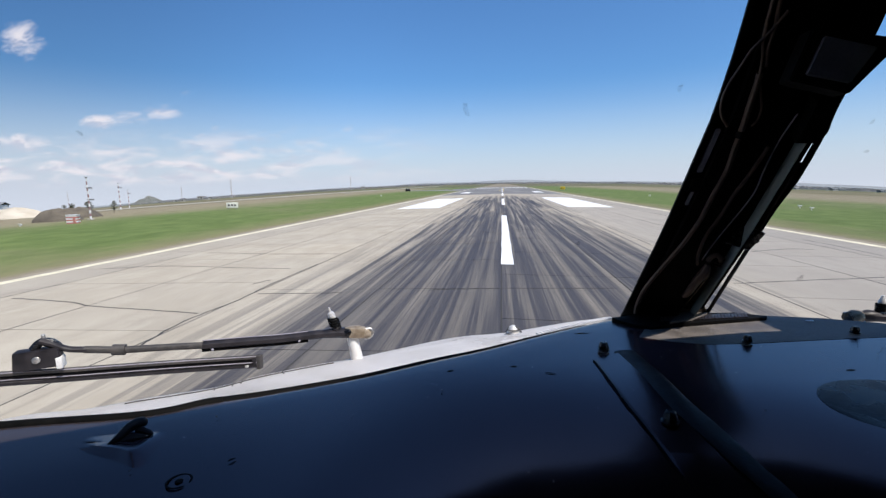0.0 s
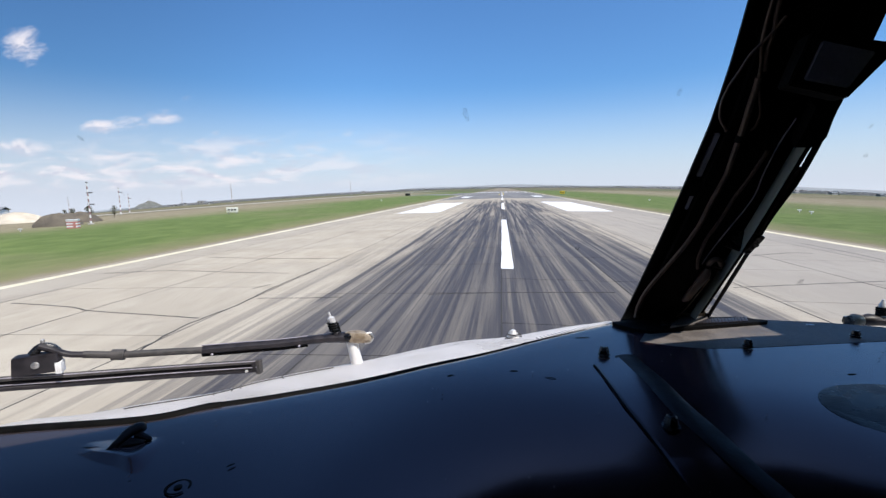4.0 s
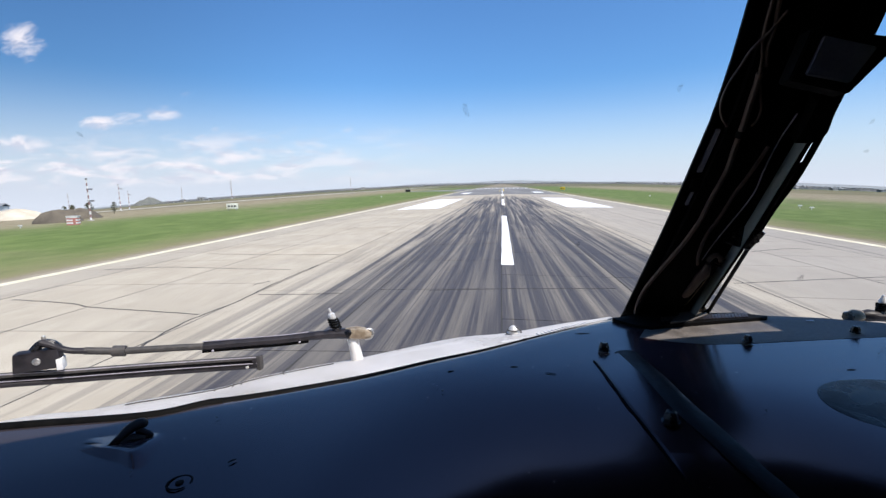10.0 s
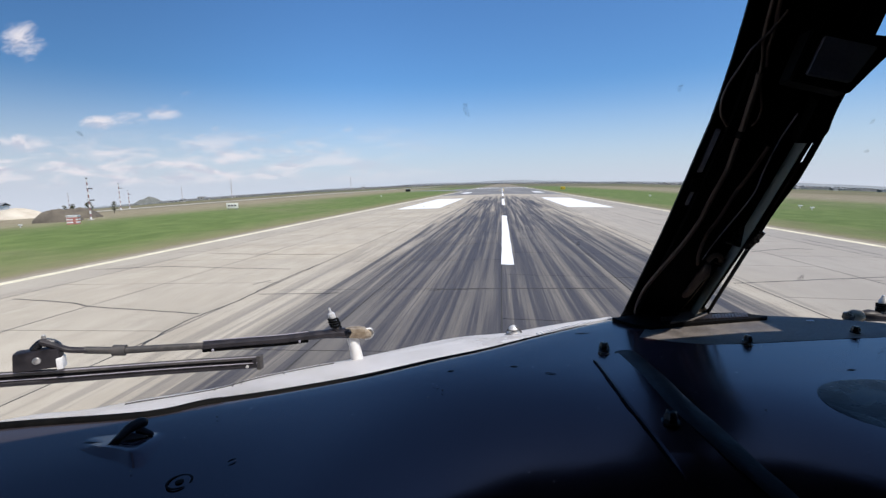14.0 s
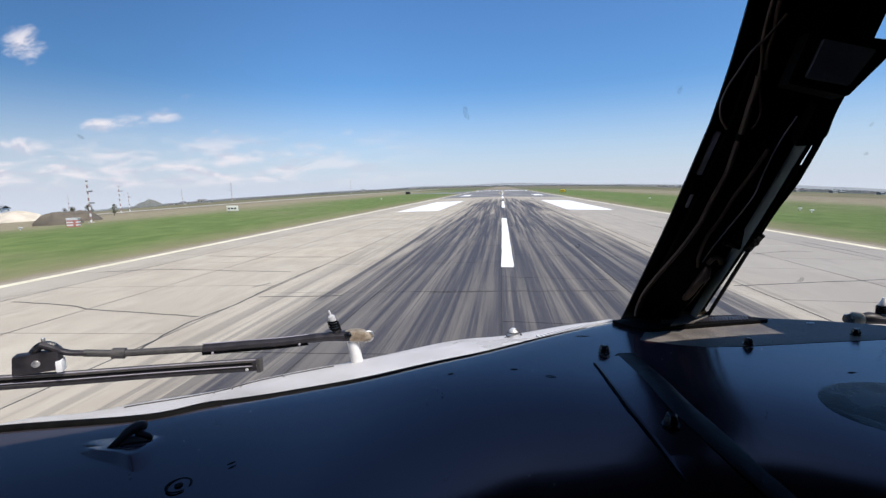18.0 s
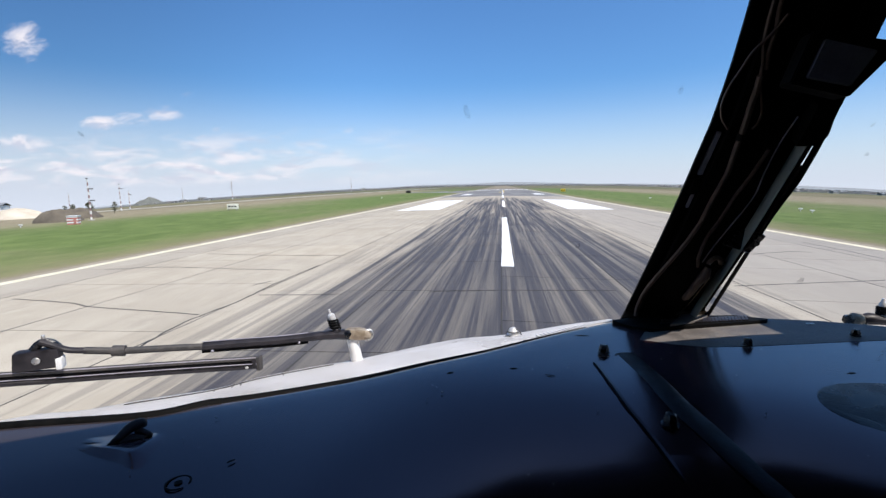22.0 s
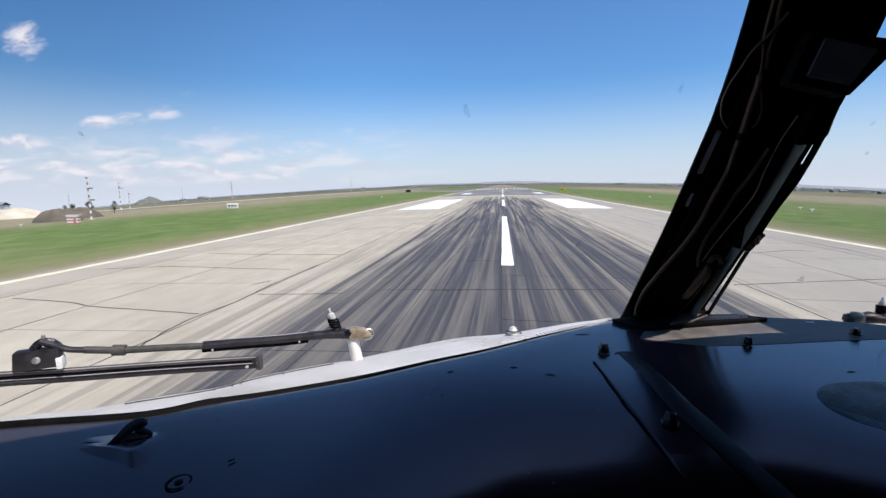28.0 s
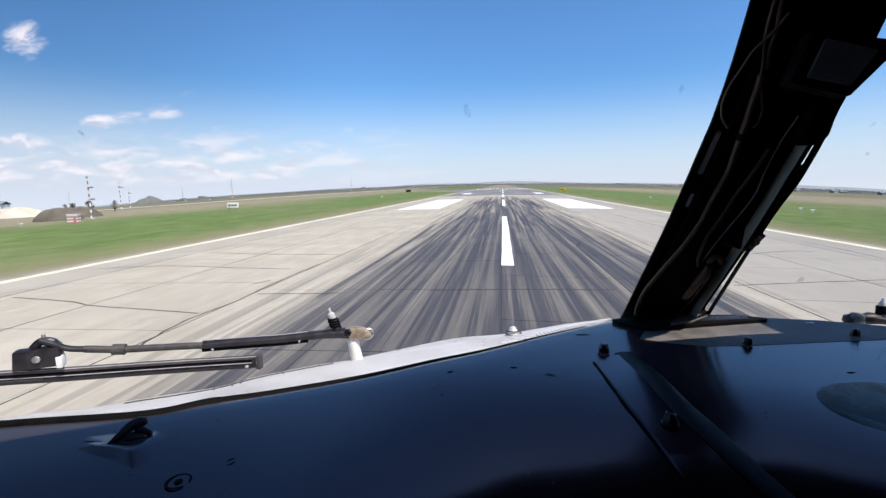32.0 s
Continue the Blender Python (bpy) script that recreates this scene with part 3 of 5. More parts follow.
# ---- flight deck ----
def edge_curve():
    """Front edge of the coaming under the windscreen, from the captain's side across."""
    pts = [(-0.95, 0.44), (-0.71, 0.520), (-0.526, 0.569), (-0.452, 0.618), (-0.37, 0.659), (-0.243, 0.734), (-0.136, 0.815), (-0.032, 0.890),
           (0.089, 0.991), (0.202, 1.078), (0.285, 1.130), (0.404, 1.155), (0.507, 1.180), (0.636, 1.178), (0.756, 1.167), (0.872, 1.130), (1.05, 1.04)]
    return spline([(x, y, 0.0) for x, y in pts], 5)


RIM = edge_curve()
TOP = -0.33                    # height of the coaming below the eye


def coaming_top(x, y):
    """Height of the coaming: level, rolling down towards the seats on both sides and most between them."""
    def swell(f):
        f = min(1.0, max(0.0, f))
        return f * f * (3 - 2 * f)
    wide = 0.60 * max(0.0, 0.78 - y) ** 2 * swell(min((x + 0.25) / 0.35, (0.62 - x) / 0.25))
    middle = 0.85 * max(0.0, 0.74 - y) ** 2 * swell(min((x + 0.20) / 0.30, (0.56 - x) / 0.26))
    side = 0.34 * max(0.0, 0.57 - y) ** 2 * swell((-0.12 - x) / 0.30)
    return TOP - wide - middle - side


coaming = thing("glareshield", "dark blue-black painted glareshield under the windscreen, dusty and scuffed", "glareshield", EYE)
rows = []
for f in (0.0, 0.004, 0.012, 0.03, 0.1, 0.2, 0.3, 0.38, 0.44, 0.5, 0.56, 0.62, 0.68, 0.74, 0.82, 0.9, 1.0):
    row = []
    for i, p in enumerate(RIM):
        near = Vector((-0.72 + 1.72 * i / (len(RIM) - 1), 0.16, 0))
        q = p.lerp(near, f)
        dip = {0.0: -0.010, 0.004: -0.004, 0.012: -0.001}.get(f, 0.0)
        wave = 0.0004 * noise.noise((q.x * 5, q.y * 5, 0.5)) * min(1, f * 8)
        row.append((q.x, q.y, coaming_top(q.x, q.y) + dip + wave - 0.03 * max(0, f - 0.9)))
    rows.append(row)
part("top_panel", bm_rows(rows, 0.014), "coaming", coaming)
part("fascia", bm_rows([[(-0.72, 0.16, TOP - 0.004), (0.14, 0.16, TOP - 0.004), (1.0, 0.16, TOP - 0.004)], [(-0.72, 0.19, -0.62), (0.14, 0.19, -0.62), (1.0, 0.19, -0.62)]], 0.012), "cabin", coaming)
# pale dusty deck under the right-hand pane
deck = [(0.292, 0.982), (0.35, 0.958), (0.41, 0.947), (0.50, 0.960), (0.586, 0.979), (0.69, 1.002), (0.80, 1.024), (0.93, 1.05), (0.86, 1.124), (0.752, 1.155), (0.636, 1.166), (0.507, 1.168), (0.404, 1.142), (0.33, 1.06)]
part("defroster_deck", bm_plate(deck, TOP - 0.002, TOP + 0.0006), "dusty", coaming, "dusty grey strip below the windscreen", smooth=False)
# raised cover strip with its seam, and a bead along it
strip_l = spline([(0.172, 0.838, 0), (0.186, 0.707, 0), (0.204, 0.646, 0), (0.235, 0.572, 0), (0.288, 0.483, 0), (0.310, 0.300, 0)], 5)
strip_r = spline([(0.238, 0.888, 0), (0.253, 0.784, 0), (0.267, 0.695, 0), (0.309, 0.609, 0), (0.363, 0.517, 0), (0.395, 0.340, 0)], 5)
rows = []
for g, lift in ((0.0, 0.0), (0.04, 0.0034), (0.5, 0.0036), (0.96, 0.0034), (1.0, 0.0)):
    rows.append([(p.x, p.y, coaming_top(p.x, p.y) + lift) for p in (a.lerp(b, g) for a, b in zip(strip_l, strip_r))])
part("cover_strip", bm_rows(rows, 0.003), "coaming", coaming)
part("seam", bm_tube([(p.x - 0.002, p.y, coaming_top(p.x, p.y) + 0.001) for p in strip_l[:16]], 0.0016, 6), "black_rubber", coaming)
part("bead", bm_tube([(p.x, p.y, coaming_top(p.x, p.y) + 0.0012) for p in strip_r], 0.020, 20, 0.20), "bead", coaming, "dusty raised edge bead")


def bolt_mesh():
    bm = bm_turned([(0.0125, 0.0), (0.0125, 0.003), (0.0105, 0.0035)], 18)
    bm_turned([(0.0102, 0.003), (0.0104, 0.010), (0.0085, 0.0125), (0.008, 0.016), (0.006, 0.0175)], 6, bm=bm)
    return bm


first = None
for x, y, s in ((0.199, 0.890, 0.92), (0.241, 0.650, 1.0), (0.496, 0.962, 0.80), (0.747, 1.040, 0.80)):
    if first is None:
        first = part("bolt", bolt_mesh(), "dark_steel", coaming, "blackened steel hexagon bolt", (x, y, coaming_top(x, y) + 0.003))
        ob = first
    else:
        ob = new("bolt", first.data)
        ob.parent, ob.location = coaming, (x, y, coaming_top(x, y) + 0.003)
        tagged(ob, "blackened steel hexagon bolt")
    ob.scale = (s, s, s)
    ob.rotation_euler = (0, 0, x * 9)
# air outlet with ribs at the foot of the post
slot = [(0.262, 1.098), (0.272, 1.074), (0.300, 1.046), (0.330, 1.034), (0.39, 1.054), (0.49, 1.086), (0.618, 1.126), (0.626, 1.138), (0.566, 1.164), (0.45, 1.146), (0.33, 1.132)]
vent = part("air_outlet", bm_plate(slot, TOP, TOP + 0.0085, 0.002), "black_vinyl", coaming, "black ribbed air outlet")
bm = bm_box(-0.0032, 0.0032, -0.019, 0.019, 0.0, 0.003, 0.0008)
rib = mesh_of("rib", bm, "wiper_black")
for k in range(26):
    f = k / 25
    ob = new("rib", rib)
    ob.parent = vent
    ob.location = (0.372 + 0.205 * f, 1.088 + 0.048 * f, TOP + 0.0078)
    ob.rotation_euler = (0, 0, -0.35)
# loudspeaker opening, worn black
bm = bm_turned([(0.124, 0.0), (0.112, 0.0003), (0.098, 0.0005), (0.060, 0.0005), (0.0, 0.0004)], 48)
bmesh.ops.scale(bm, vec=(1.0, 0.72, 1.0), verts=bm.verts)
for v in bm.verts:
    v.co.z += coaming_top(0.602 + v.co.x, 0.706 + v.co.y) - TOP
speaker = part("speaker_cover", bm, "speaker", coaming, "worn black oval speaker cover", (0.602, 0.706, TOP + 0.0004))
# latch on a moulded boss, and a countersunk screw
swell = [spline(r, 4) for r in ([(-0.074, -0.014, -0.0060), (-0.030, -0.024, -0.0060), (0.017, -0.032, -0.0060), (0.061, -0.041, -0.0060), (0.061, -0.008, -0.0060), (0.051, 0.041, -0.0060)],
                              [(-0.051, -0.004, 0.0020), (-0.022, -0.011, 0.0060), (0.010, -0.016, 0.0080), (0.039, -0.022, 0.0085), (0.039, -0.000, 0.0070), (0.033, 0.033, 0.0030)],
                              [(-0.036, 0.002, 0.0025), (-0.016, -0.002, 0.0060), (0.005, -0.006, 0.0075), (0.025, -0.010, 0.0080), (0.025, 0.005, 0.0070), (0.020, 0.027, 0.0030)],
                              [(-0.089, 0.008, -0.0020), (-0.079, 0.024, -0.0020), (-0.048, 0.038, -0.0020), (-0.020, 0.046, -0.0020), (0.010, 0.052, -0.0020), (0.042, 0.049, -0.0020)])]
boss = part("latch_boss", bm_rows([[a.lerp(b, g) for a, b in zip(swell[i], swell[i + 1])] for i in range(3) for g in ((0.0, 0.5) if i < 2 else (0.0, 0.5, 1.0))]), "coaming", coaming, "moulded boss around a latch", (-0.491, 0.495, coaming_top(-0.491, 0.495)))
bm = bm_tube(spline([(-0.014, -0.010, 0.003), (-0.006, 0.004, 0.010), (-0.002, 0.018, 0.016), (0.004, 0.030, 0.017), (0.010, 0.034, 0.013)], 4), [0.002, 0.003, 0.004, 0.005, 0.0055, 0.006, 0.0065, 0.007, 0.0075, 0.008, 0.0085, 0.0088, 0.0088, 0.0085, 0.0075, 0.0055, 0.002], 12, 0.85)
bm_tube(spline([(0.004, 0.024, 0.010), (0.016, 0.024, 0.008), (0.027, 0.022, 0.006)], 4), [0.0055, 0.0055, 0.005, 0.0045, 0.004, 0.004, 0.0035, 0.003, 0.0015], 8, bm=bm)
bm_tube([(-0.006, 0.002, 0.004), (0.006, 0.012, 0.005), (0.020, 0.018, 0.004)], [0.004, 0.0075, 0.003], 8, bm=bm)
part("lever", bm, "speaker", boss, "black metal latch lever")
spot_x, spot_y = -0.3686, 0.4407
ring = [(spot_x + 0.0130 * math.cos(k * 0.2618), spot_y + 0.0130 * math.sin(k * 0.2618), coaming_top(spot_x, spot_y) + 0.0006) for k in range(23)]
part("screw_ring", bm_tube(ring, [0.0007] + [0.0014] * 21 + [0.0006], 6, 0.5), "black_rubber", coaming, "dark ring round a screw")
part("screw", bm_turned([(0.0045, 0.0), (0.0045, 0.0010), (0.003, 0.0014)], 14), "black_rubber", coaming, "small countersunk screw", (spot_x, spot_y, coaming_top(spot_x, spot_y)))
# scuffs on the paint
for x, y, a, ln in ((0.175, 0.998, 0.1, 0.016), (0.052, 0.955, 0.2, 0.006), (0.022, 0.80, 0.1, 0.007), (0.085, 0.775, -0.3, 0.009), (-0.327, 0.479, 0.9, 0.005), (0.69, 0.80, 0.3, 0.012), (-0.09, 0.77, 0.5, 0.006), (0.60, 0.835, 0.2, 0.008)):
    part("scuff", bm_tube([(x - ln * math.cos(a), y - ln * math.sin(a), TOP + 0.0004), (x, y, TOP + 0.0008), (x + ln * math.cos(a), y + ln * math.sin(a), TOP + 0.0004)], [0.0008, 0.0020, 0.0009], 6, 0.25), "black_rubber", coaming)

# lint and dust specks
rnd = random.Random(5)
bm = bmesh.new()
for k in range(90):
    x, y = rnd.uniform(-0.45, 0.75), rnd.uniform(0.42, 1.02)
    if y > 0.60 + 0.45 * (x + 0.4):
        continue
    a, ln, w = rnd.uniform(0, 6.28), rnd.uniform(0.0006, 0.003), rnd.uniform(0.0004, 0.0009)
    bm_tube([(x, y, coaming_top(x, y) + 0.003), (x + ln * math.cos(a), y + ln * math.sin(a), coaming_top(x, y) + 0.0034)], w, 4, bm=bm)
tagged(part("lint", bm, "dusty", coaming, "grey lint and dust specks", smooth=False), kind="stuff")
part("paper_scrap", bm_box(0.700, 0.716, 1.118, 1.124, TOP + 0.003, TOP + 0.0045, 0.0006), "white_part", coaming, "small white scrap")

# black seals along the rim
seal = thing("windscreen_seal", "black rubber seal along the foot of the windscreen", "seal", EYE)
part("thick_seal", bm_tube([p + Vector((0, 0.004, TOP - 0.004)) for p in RIM[3:17]], [0.0085] * 12 + [0.0085, 0.0075], 10), "black_rubber", seal)
part("thin_seal", bm_tube([p + Vector((-0.003, 0.009, TOP - 0.009)) for p in RIM[16:46]], [0.0095 - 0.0002 * k if k < 16 else max(0.001, 0.0063 - 0.00038 * (k - 16)) for k in range(30)], 10), "black_rubber", seal)

# nose skin outside, below the windscreen
nose = thing("aircraft_nose", "white enamelled aircraft nose below the windscreen, dusty, with panel joints", "aircraft nose", EYE)
crest = spline([(-1.12, 0.60, -0.45), (-0.972, 0.72, -0.447), (-0.898, 0.80, -0.468), (-0.80, 0.87, -0.469), (-0.676, 0.95, -0.472), (-0.60, 1.02, -0.469), (-0.486, 1.10, -0.468), (-0.381, 1.16, -0.466), (-0.142, 1.26, -0.440),
                (0.02, 1.30, -0.432), (0.286, 1.36, -0.403), (0.52, 1.37, -0.41), (0.75, 1.34, -0.42), (0.95, 1.25, -0.43), (1.12, 1.10, -0.44), (1.2, 0.98, -0.45)], 5)
n_rim = len(RIM)
rows = [[], [], [], [], [], [], []]
for i, c in enumerate(crest):
    p = RIM[min(n_rim - 1, round(i * (n_rim - 1) / (len(crest) - 1)))]
    q = RIM[min(range(n_rim), key=lambda j: (RIM[j].x - c.x * 0.75) ** 2 + (RIM[j].y - c.y * 0.75) ** 2)]
    inner = Vector((q.x, q.y + 0.012, TOP - 0.030))
    mid = inner.lerp(c, 0.55) + Vector((0, 0, 0.012))
    out = Vector((c.x * 1.06 - 0.02, c.y + 0.10, c.z - 0.045))
    o2 = Vector((c.x * 1.08 - 0.02, c.y + 0.24, c.z - 0.16))
    o3 = Vector((c.x * 1.08 - 0.02, c.y + 0.32, c.z - 0.42))
    o4 = Vector((c.x * 0.95, c.y + 0.15, -1.30))
    for row, v in zip(rows, (inner, mid, c, out, o2, o3, o4)):
        row.append(v)
part("skin", bm_rows(rows, 0.004), "skin", nose)
def on_skin(i, g):
    return rows[1][i].lerp(rows[2][i], g) + Vector((0, 0, 0.0015))


for i, g0, g1 in ((20, 0.40, 0.92), (22, 0.35, 0.95), (23, 0.35, 0.95), (27, 0.45, 0.95)):
    part("panel_joint", bm_tube([on_skin(i, g0), on_skin(i, (g0 + g1) / 2), on_skin(i, g1)], 0.0014, 6), "wiper_grey", nose)
part("panel_joint", bm_tube([on_skin(i, 0.72) for i in range(14, 33)], 0.0013, 6), "wiper_grey", nose)
bm = bm_turned([(0.030, -0.004), (0.030, 0.001), (0.0225, 0.003), (0.0215, 0.011), (0.0190, 0.012), (0.0180, 0.020), (0.0155, 0.021), (0.0135, 0.029), (0.0095, 0.036), (0.004, 0.039)], 24, (0.031, 1.19, -0.415))
part("probe_cap", bm, "bright_metal", nose, "pale metal ringed cap")
for z, r in ((-0.404, 0.0222), (-0.395, 0.0192), (-0.386, 0.0160)):
    part("cap_ring", bm_tube([(0.031 + r * math.cos(k * math.pi / 10), 1.19 + r * math.sin(k * math.pi / 10), z) for k in range(21)], 0.0014, 6), "wiper_grey", nose, "dark ring round the cap")
part("bonding_wire", bm_tube(spline([(0.036, 1.186, -0.377), (0.050, 1.180, -0.386), (0.060, 1.172, -0.410)], 5), 0.0014, 6), "wiper_grey", nose, "thin bonding wire")

# row of clips between the skin and the pane
clip = mesh_of("edge_clip", bm_box(-0.0022, 0.0022, -0.008, 0.008, 0.0, 0.004, 0.001), "white_part")
edge = [p for p in RIM if 0.085 < p.x < 0.30]
for k in range(26):
    p = edge[0].lerp(edge[1], 0.0) if k == 0 else edge[min(len(edge) - 2, int(k / 26 * (len(edge) - 1)))].lerp(edge[min(len(edge) - 1, int(k / 26 * (len(edge) - 1)) + 1)], (k / 26 * (len(edge) - 1)) % 1.0)
    ob = new("edge_clip", clip)
    ob.parent, ob.location, ob.rotation_euler = nose, (p.x - 0.006, p.y + 0.020, TOP - 0.010), (0, 0, 0.6)

# windscreen panes
def pane(lo, hi):
    rows = []
    for f in (0.0, 0.33, 0.66, 1.0):
        rows.append([p + Vector((0.045 * f, 0.012 - 0.50 * f, TOP + 0.002 + 0.66 * f + 0.02 * math.sin(f * math.pi))) for p in RIM[lo:hi]])
    return bm_rows(rows)


screen = thing("windscreen", "clear sloping two-pane windscreen with dried insect smears", "windscreen", EYE)
for lo, hi in ((5, 53), (58, 81)):
    ob = part("pane", pane(lo, hi), "glass", screen, "clear windscreen glass")
    ob.visible_shadow = False
for x, y, z, w, h, lean in [(-0.043, 0.573, 0.09, 0.0034, 0.0103, -0.15), (-0.379, 0.381, 0.052, 0.0021, 0.0031, -0.5), (0.272, 0.771, 0.142, 0.0035, 0.007, 0), (0.645, 0.921, 0.047, 0.004, 0.004, 0), (0.624, 0.885, 0.094, 0.0038, 0.0048, 0.5), (0.143, 0.885, -0.115, 0.0043, 0.0064, 0.3), (0.674, 1.114, -0.223, 0.0064, 0.009, 0)]:
    bm = bmesh.new()
    bmesh.ops.create_icosphere(bm, subdivisions=2, radius=1.0)
    for v in bm.verts:
        k = 1 + 0.35 * noise.noise(v.co * 1.7 + Vector((x * 40, z * 40, 0)))
        v.co = Vector((v.co.x * w * k, v.co.y * 0.0006, v.co.z * h * k))
    bmesh.ops.rotate(bm, matrix=Matrix.Rotation(0.65, 3, "X") @ Matrix.Rotation(lean, 3, "Y"), verts=bm.verts, cent=(0, 0, 0))
    part("insect_smear", bm, "smear_pale" if z < -0.05 else "smear", screen, "dried insect smear", (x, y - 0.002, z - 0.001))

# centre post with its cables
post = thing("windscreen_post", "black centre windscreen post with loose cables and a grey metal strip", "windscreen post", EYE)


BEND = ((0.0, -0.006), (0.05, -0.0034), (0.19, 0.0006), (0.30, 0.0045), (0.40, 0.008), (0.50, 0.0099), (0.60, 0.0115), (0.70, 0.0137), (0.82, 0.0085), (0.91, 0.0015), (1.0, -0.006))


def on_post(u, f, d=0.0):
    """A point on the post: u across in metres from its left edge, f up it (0 foot, 1 head), d proud of its face."""
    base = Vector((0.302, 1.175, TOP - 0.02)).lerp(Vector((0.349, 0.700, 0.312)), f)
    bow = 0.012 * math.sin(f * math.pi)
    side = float(np.interp(f, [b[0] for b in BEND], [b[1] for b in BEND]))
    return base + Vector((u + side, 0.0, 0.0)) + Vector((-0.10, -0.80, -0.58)).normalized() * (d + bow)


def bm_bar(u0, u1, d0, d1, f0=0.0, f1=1.0, n=16, taper=0.0, slant=0.0):
    """A bar along the post; slant sets its right-hand edge back."""
    rows = [[], [], [], [], []]
    for k in range(n + 1):
        f = f0 + (f1 - f0) * k / n
        for row, v in zip(rows, (on_post(u0 + taper, f, d0), on_post(u0, f, d1), on_post(u1, f, d1 - slant), on_post(u1, f, d0), on_post(u0 + taper, f, d0))):
            row.append(v)
    return bm_rows(rows)


STRIP_F = [0.03 + 0.635 * k / 16 for k in range(17)]
part("post_core", bm_bar(0.0, 0.1535, -0.05, 0.0, taper=0.05), "black_vinyl", post)
part("post_cover", bm_bar(0.030, 0.118, 0.0, 0.012), "black_vinyl", post)
part("edge_trim", bm_bar(0.0, 0.010, 0.0, 0.006), "black_rubber", post)
rows = [[on_post(0.1535, f, -0.05) for f in STRIP_F], [on_post(0.1535, f, -0.001) for f in STRIP_F], [on_post(0.1545, f, 0.028) for f in STRIP_F], [on_post(0.1560, f, 0.028) for f in STRIP_F], [on_post(0.1785, f, -0.05) for f in STRIP_F]]
part("grey_strip", bm_rows(rows), "grey_strip", post, "grey green metal flange beside the pane")
part("strip_cover", bm_bar(0.134, 0.166, -0.02, 0.036, 0.655, 0.74, 6), "black_vinyl", post, "black cover over the end of the flange")
part("strip_backing", bm_bar(0.150, 0.1785, -0.05, -0.006, 0.66, 1.0), "black_vinyl", post)
part("pane_seal", bm_bar(0.1785, 0.1835, -0.05, -0.003), "black_rubber", post, "black rubber pane seal")
part("head_trim", bm_bar(0.150, 0.185, -0.045, 0.006, 0.72, 1.0), "black_vinyl", post)


def cable(pts, r, d=0.016, material="cable", label="loose dark cable"):
    part("cable", bm_tube(spline([on_post(u, f, d) for u, f in pts], 5), r, 8), material, post, label)


# the long cable, thick and brown half way up, parting near the head
cable([(0.024, 0.065), (0.018, 0.107), (0.017, 0.173), (0.025, 0.234), (0.039, 0.312), (0.048, 0.363), (0.052, 0.398), (0.056, 0.438), (0.056, 0.498), (0.058, 0.545), (0.059, 0.582), (0.054, 0.631), (0.051, 0.67)], 0.0046)
cable([(0.051, 0.67), (0.048, 0.701), (0.046, 0.736), (0.045, 0.77), (0.043, 0.791)], 0.0050)
cable([(0.043, 0.791), (0.039, 0.817), (0.031, 0.852), (0.028, 0.89), (0.027, 0.94)], 0.0024)
part("cable_tie", bm_tube([on_post(0.052, 0.658, 0.016), on_post(0.051, 0.672, 0.016)], 0.0066, 10), "black_rubber", post, "black cable tie")
cable([(0.051, 0.898), (0.035, 0.863), (0.019, 0.835), (0.011, 0.805), (0.003, 0.773), (0.001, 0.74), (0.008, 0.71), (0.024, 0.685)], 0.0022, 0.018, label="thin looped cable")
cable([(0.042, 0.792), (0.056, 0.748), (0.065, 0.719), (0.066, 0.695), (0.062, 0.683)], 0.0018, 0.018, label="thin looped cable")
cable([(0.035, 0.95), (0.038, 0.90), (0.042, 0.871), (0.042, 0.837), (0.048, 0.802)], 0.0030)
cable([(0.099, 0.28), (0.089, 0.319), (0.083, 0.383), (0.088, 0.429), (0.091, 0.472), (0.093, 0.513), (0.099, 0.551), (0.104, 0.595), (0.107, 0.633)], 0.0034, 0.015)
# lit edges of the cover, drawn as thin pale tubes
cable([(0.122, 0.026), (0.135, 0.092), (0.142, 0.171), (0.145, 0.22)], 0.0016, 0.002, "bronze", "tan lit edge line of the cover")
cable([(0.104, 0.295), (0.107, 0.351), (0.115, 0.417), (0.124, 0.478), (0.127, 0.521), (0.122, 0.575), (0.120, 0.646), (0.125, 0.704)], 0.0013, 0.013, "panel_grey", "grey lit edge line of the cover")
part("connector", bm_tube(spline([on_post(0.108, 0.150, 0.018), on_post(0.112, 0.169, 0.02), on_post(0.116, 0.225, 0.02), on_post(0.120, 0.259, 0.02), on_post(0.118, 0.286, 0.018)], 3), [0.004, 0.006, 0.0075, 0.008, 0.0085, 0.009, 0.0095, 0.0105, 0.0110, 0.0105, 0.009, 0.007, 0.005], 12), "cable", post, "brown cable connector")
part("elbow_hose", bm_tube(spline([on_post(0.116, 0.294, 0.014), on_post(0.119, 0.313, 0.016), on_post(0.129, 0.315, 0.016), on_post(0.141, 0.296, 0.015), on_post(0.143, 0.270, 0.008)], 5), 0.0054, 10), "cable", post, "short dark elbow hose")
for f in (0.278, 0.288, 0.298):
    part("hose_ring", bm_turned([(0.0066, -0.0012), (0.0072, 0.0), (0.0066, 0.0012)], 12, on_post(0.1415, f, 0.014), (-0.1, -0.3, 0.9)), "black_rubber", post, "black hose clip")
part("left_strip", bm_bar(0.0145, 0.0230, 0.0, 0.006, 0.565, 0.668, 5), "panel_grey", post, "short grey metal strip")
part("left_strip", bm_bar(0.0200, 0.0250, 0.0, 0.006, 0.472, 0.515, 4), "panel_grey", post, "short grey metal strip")
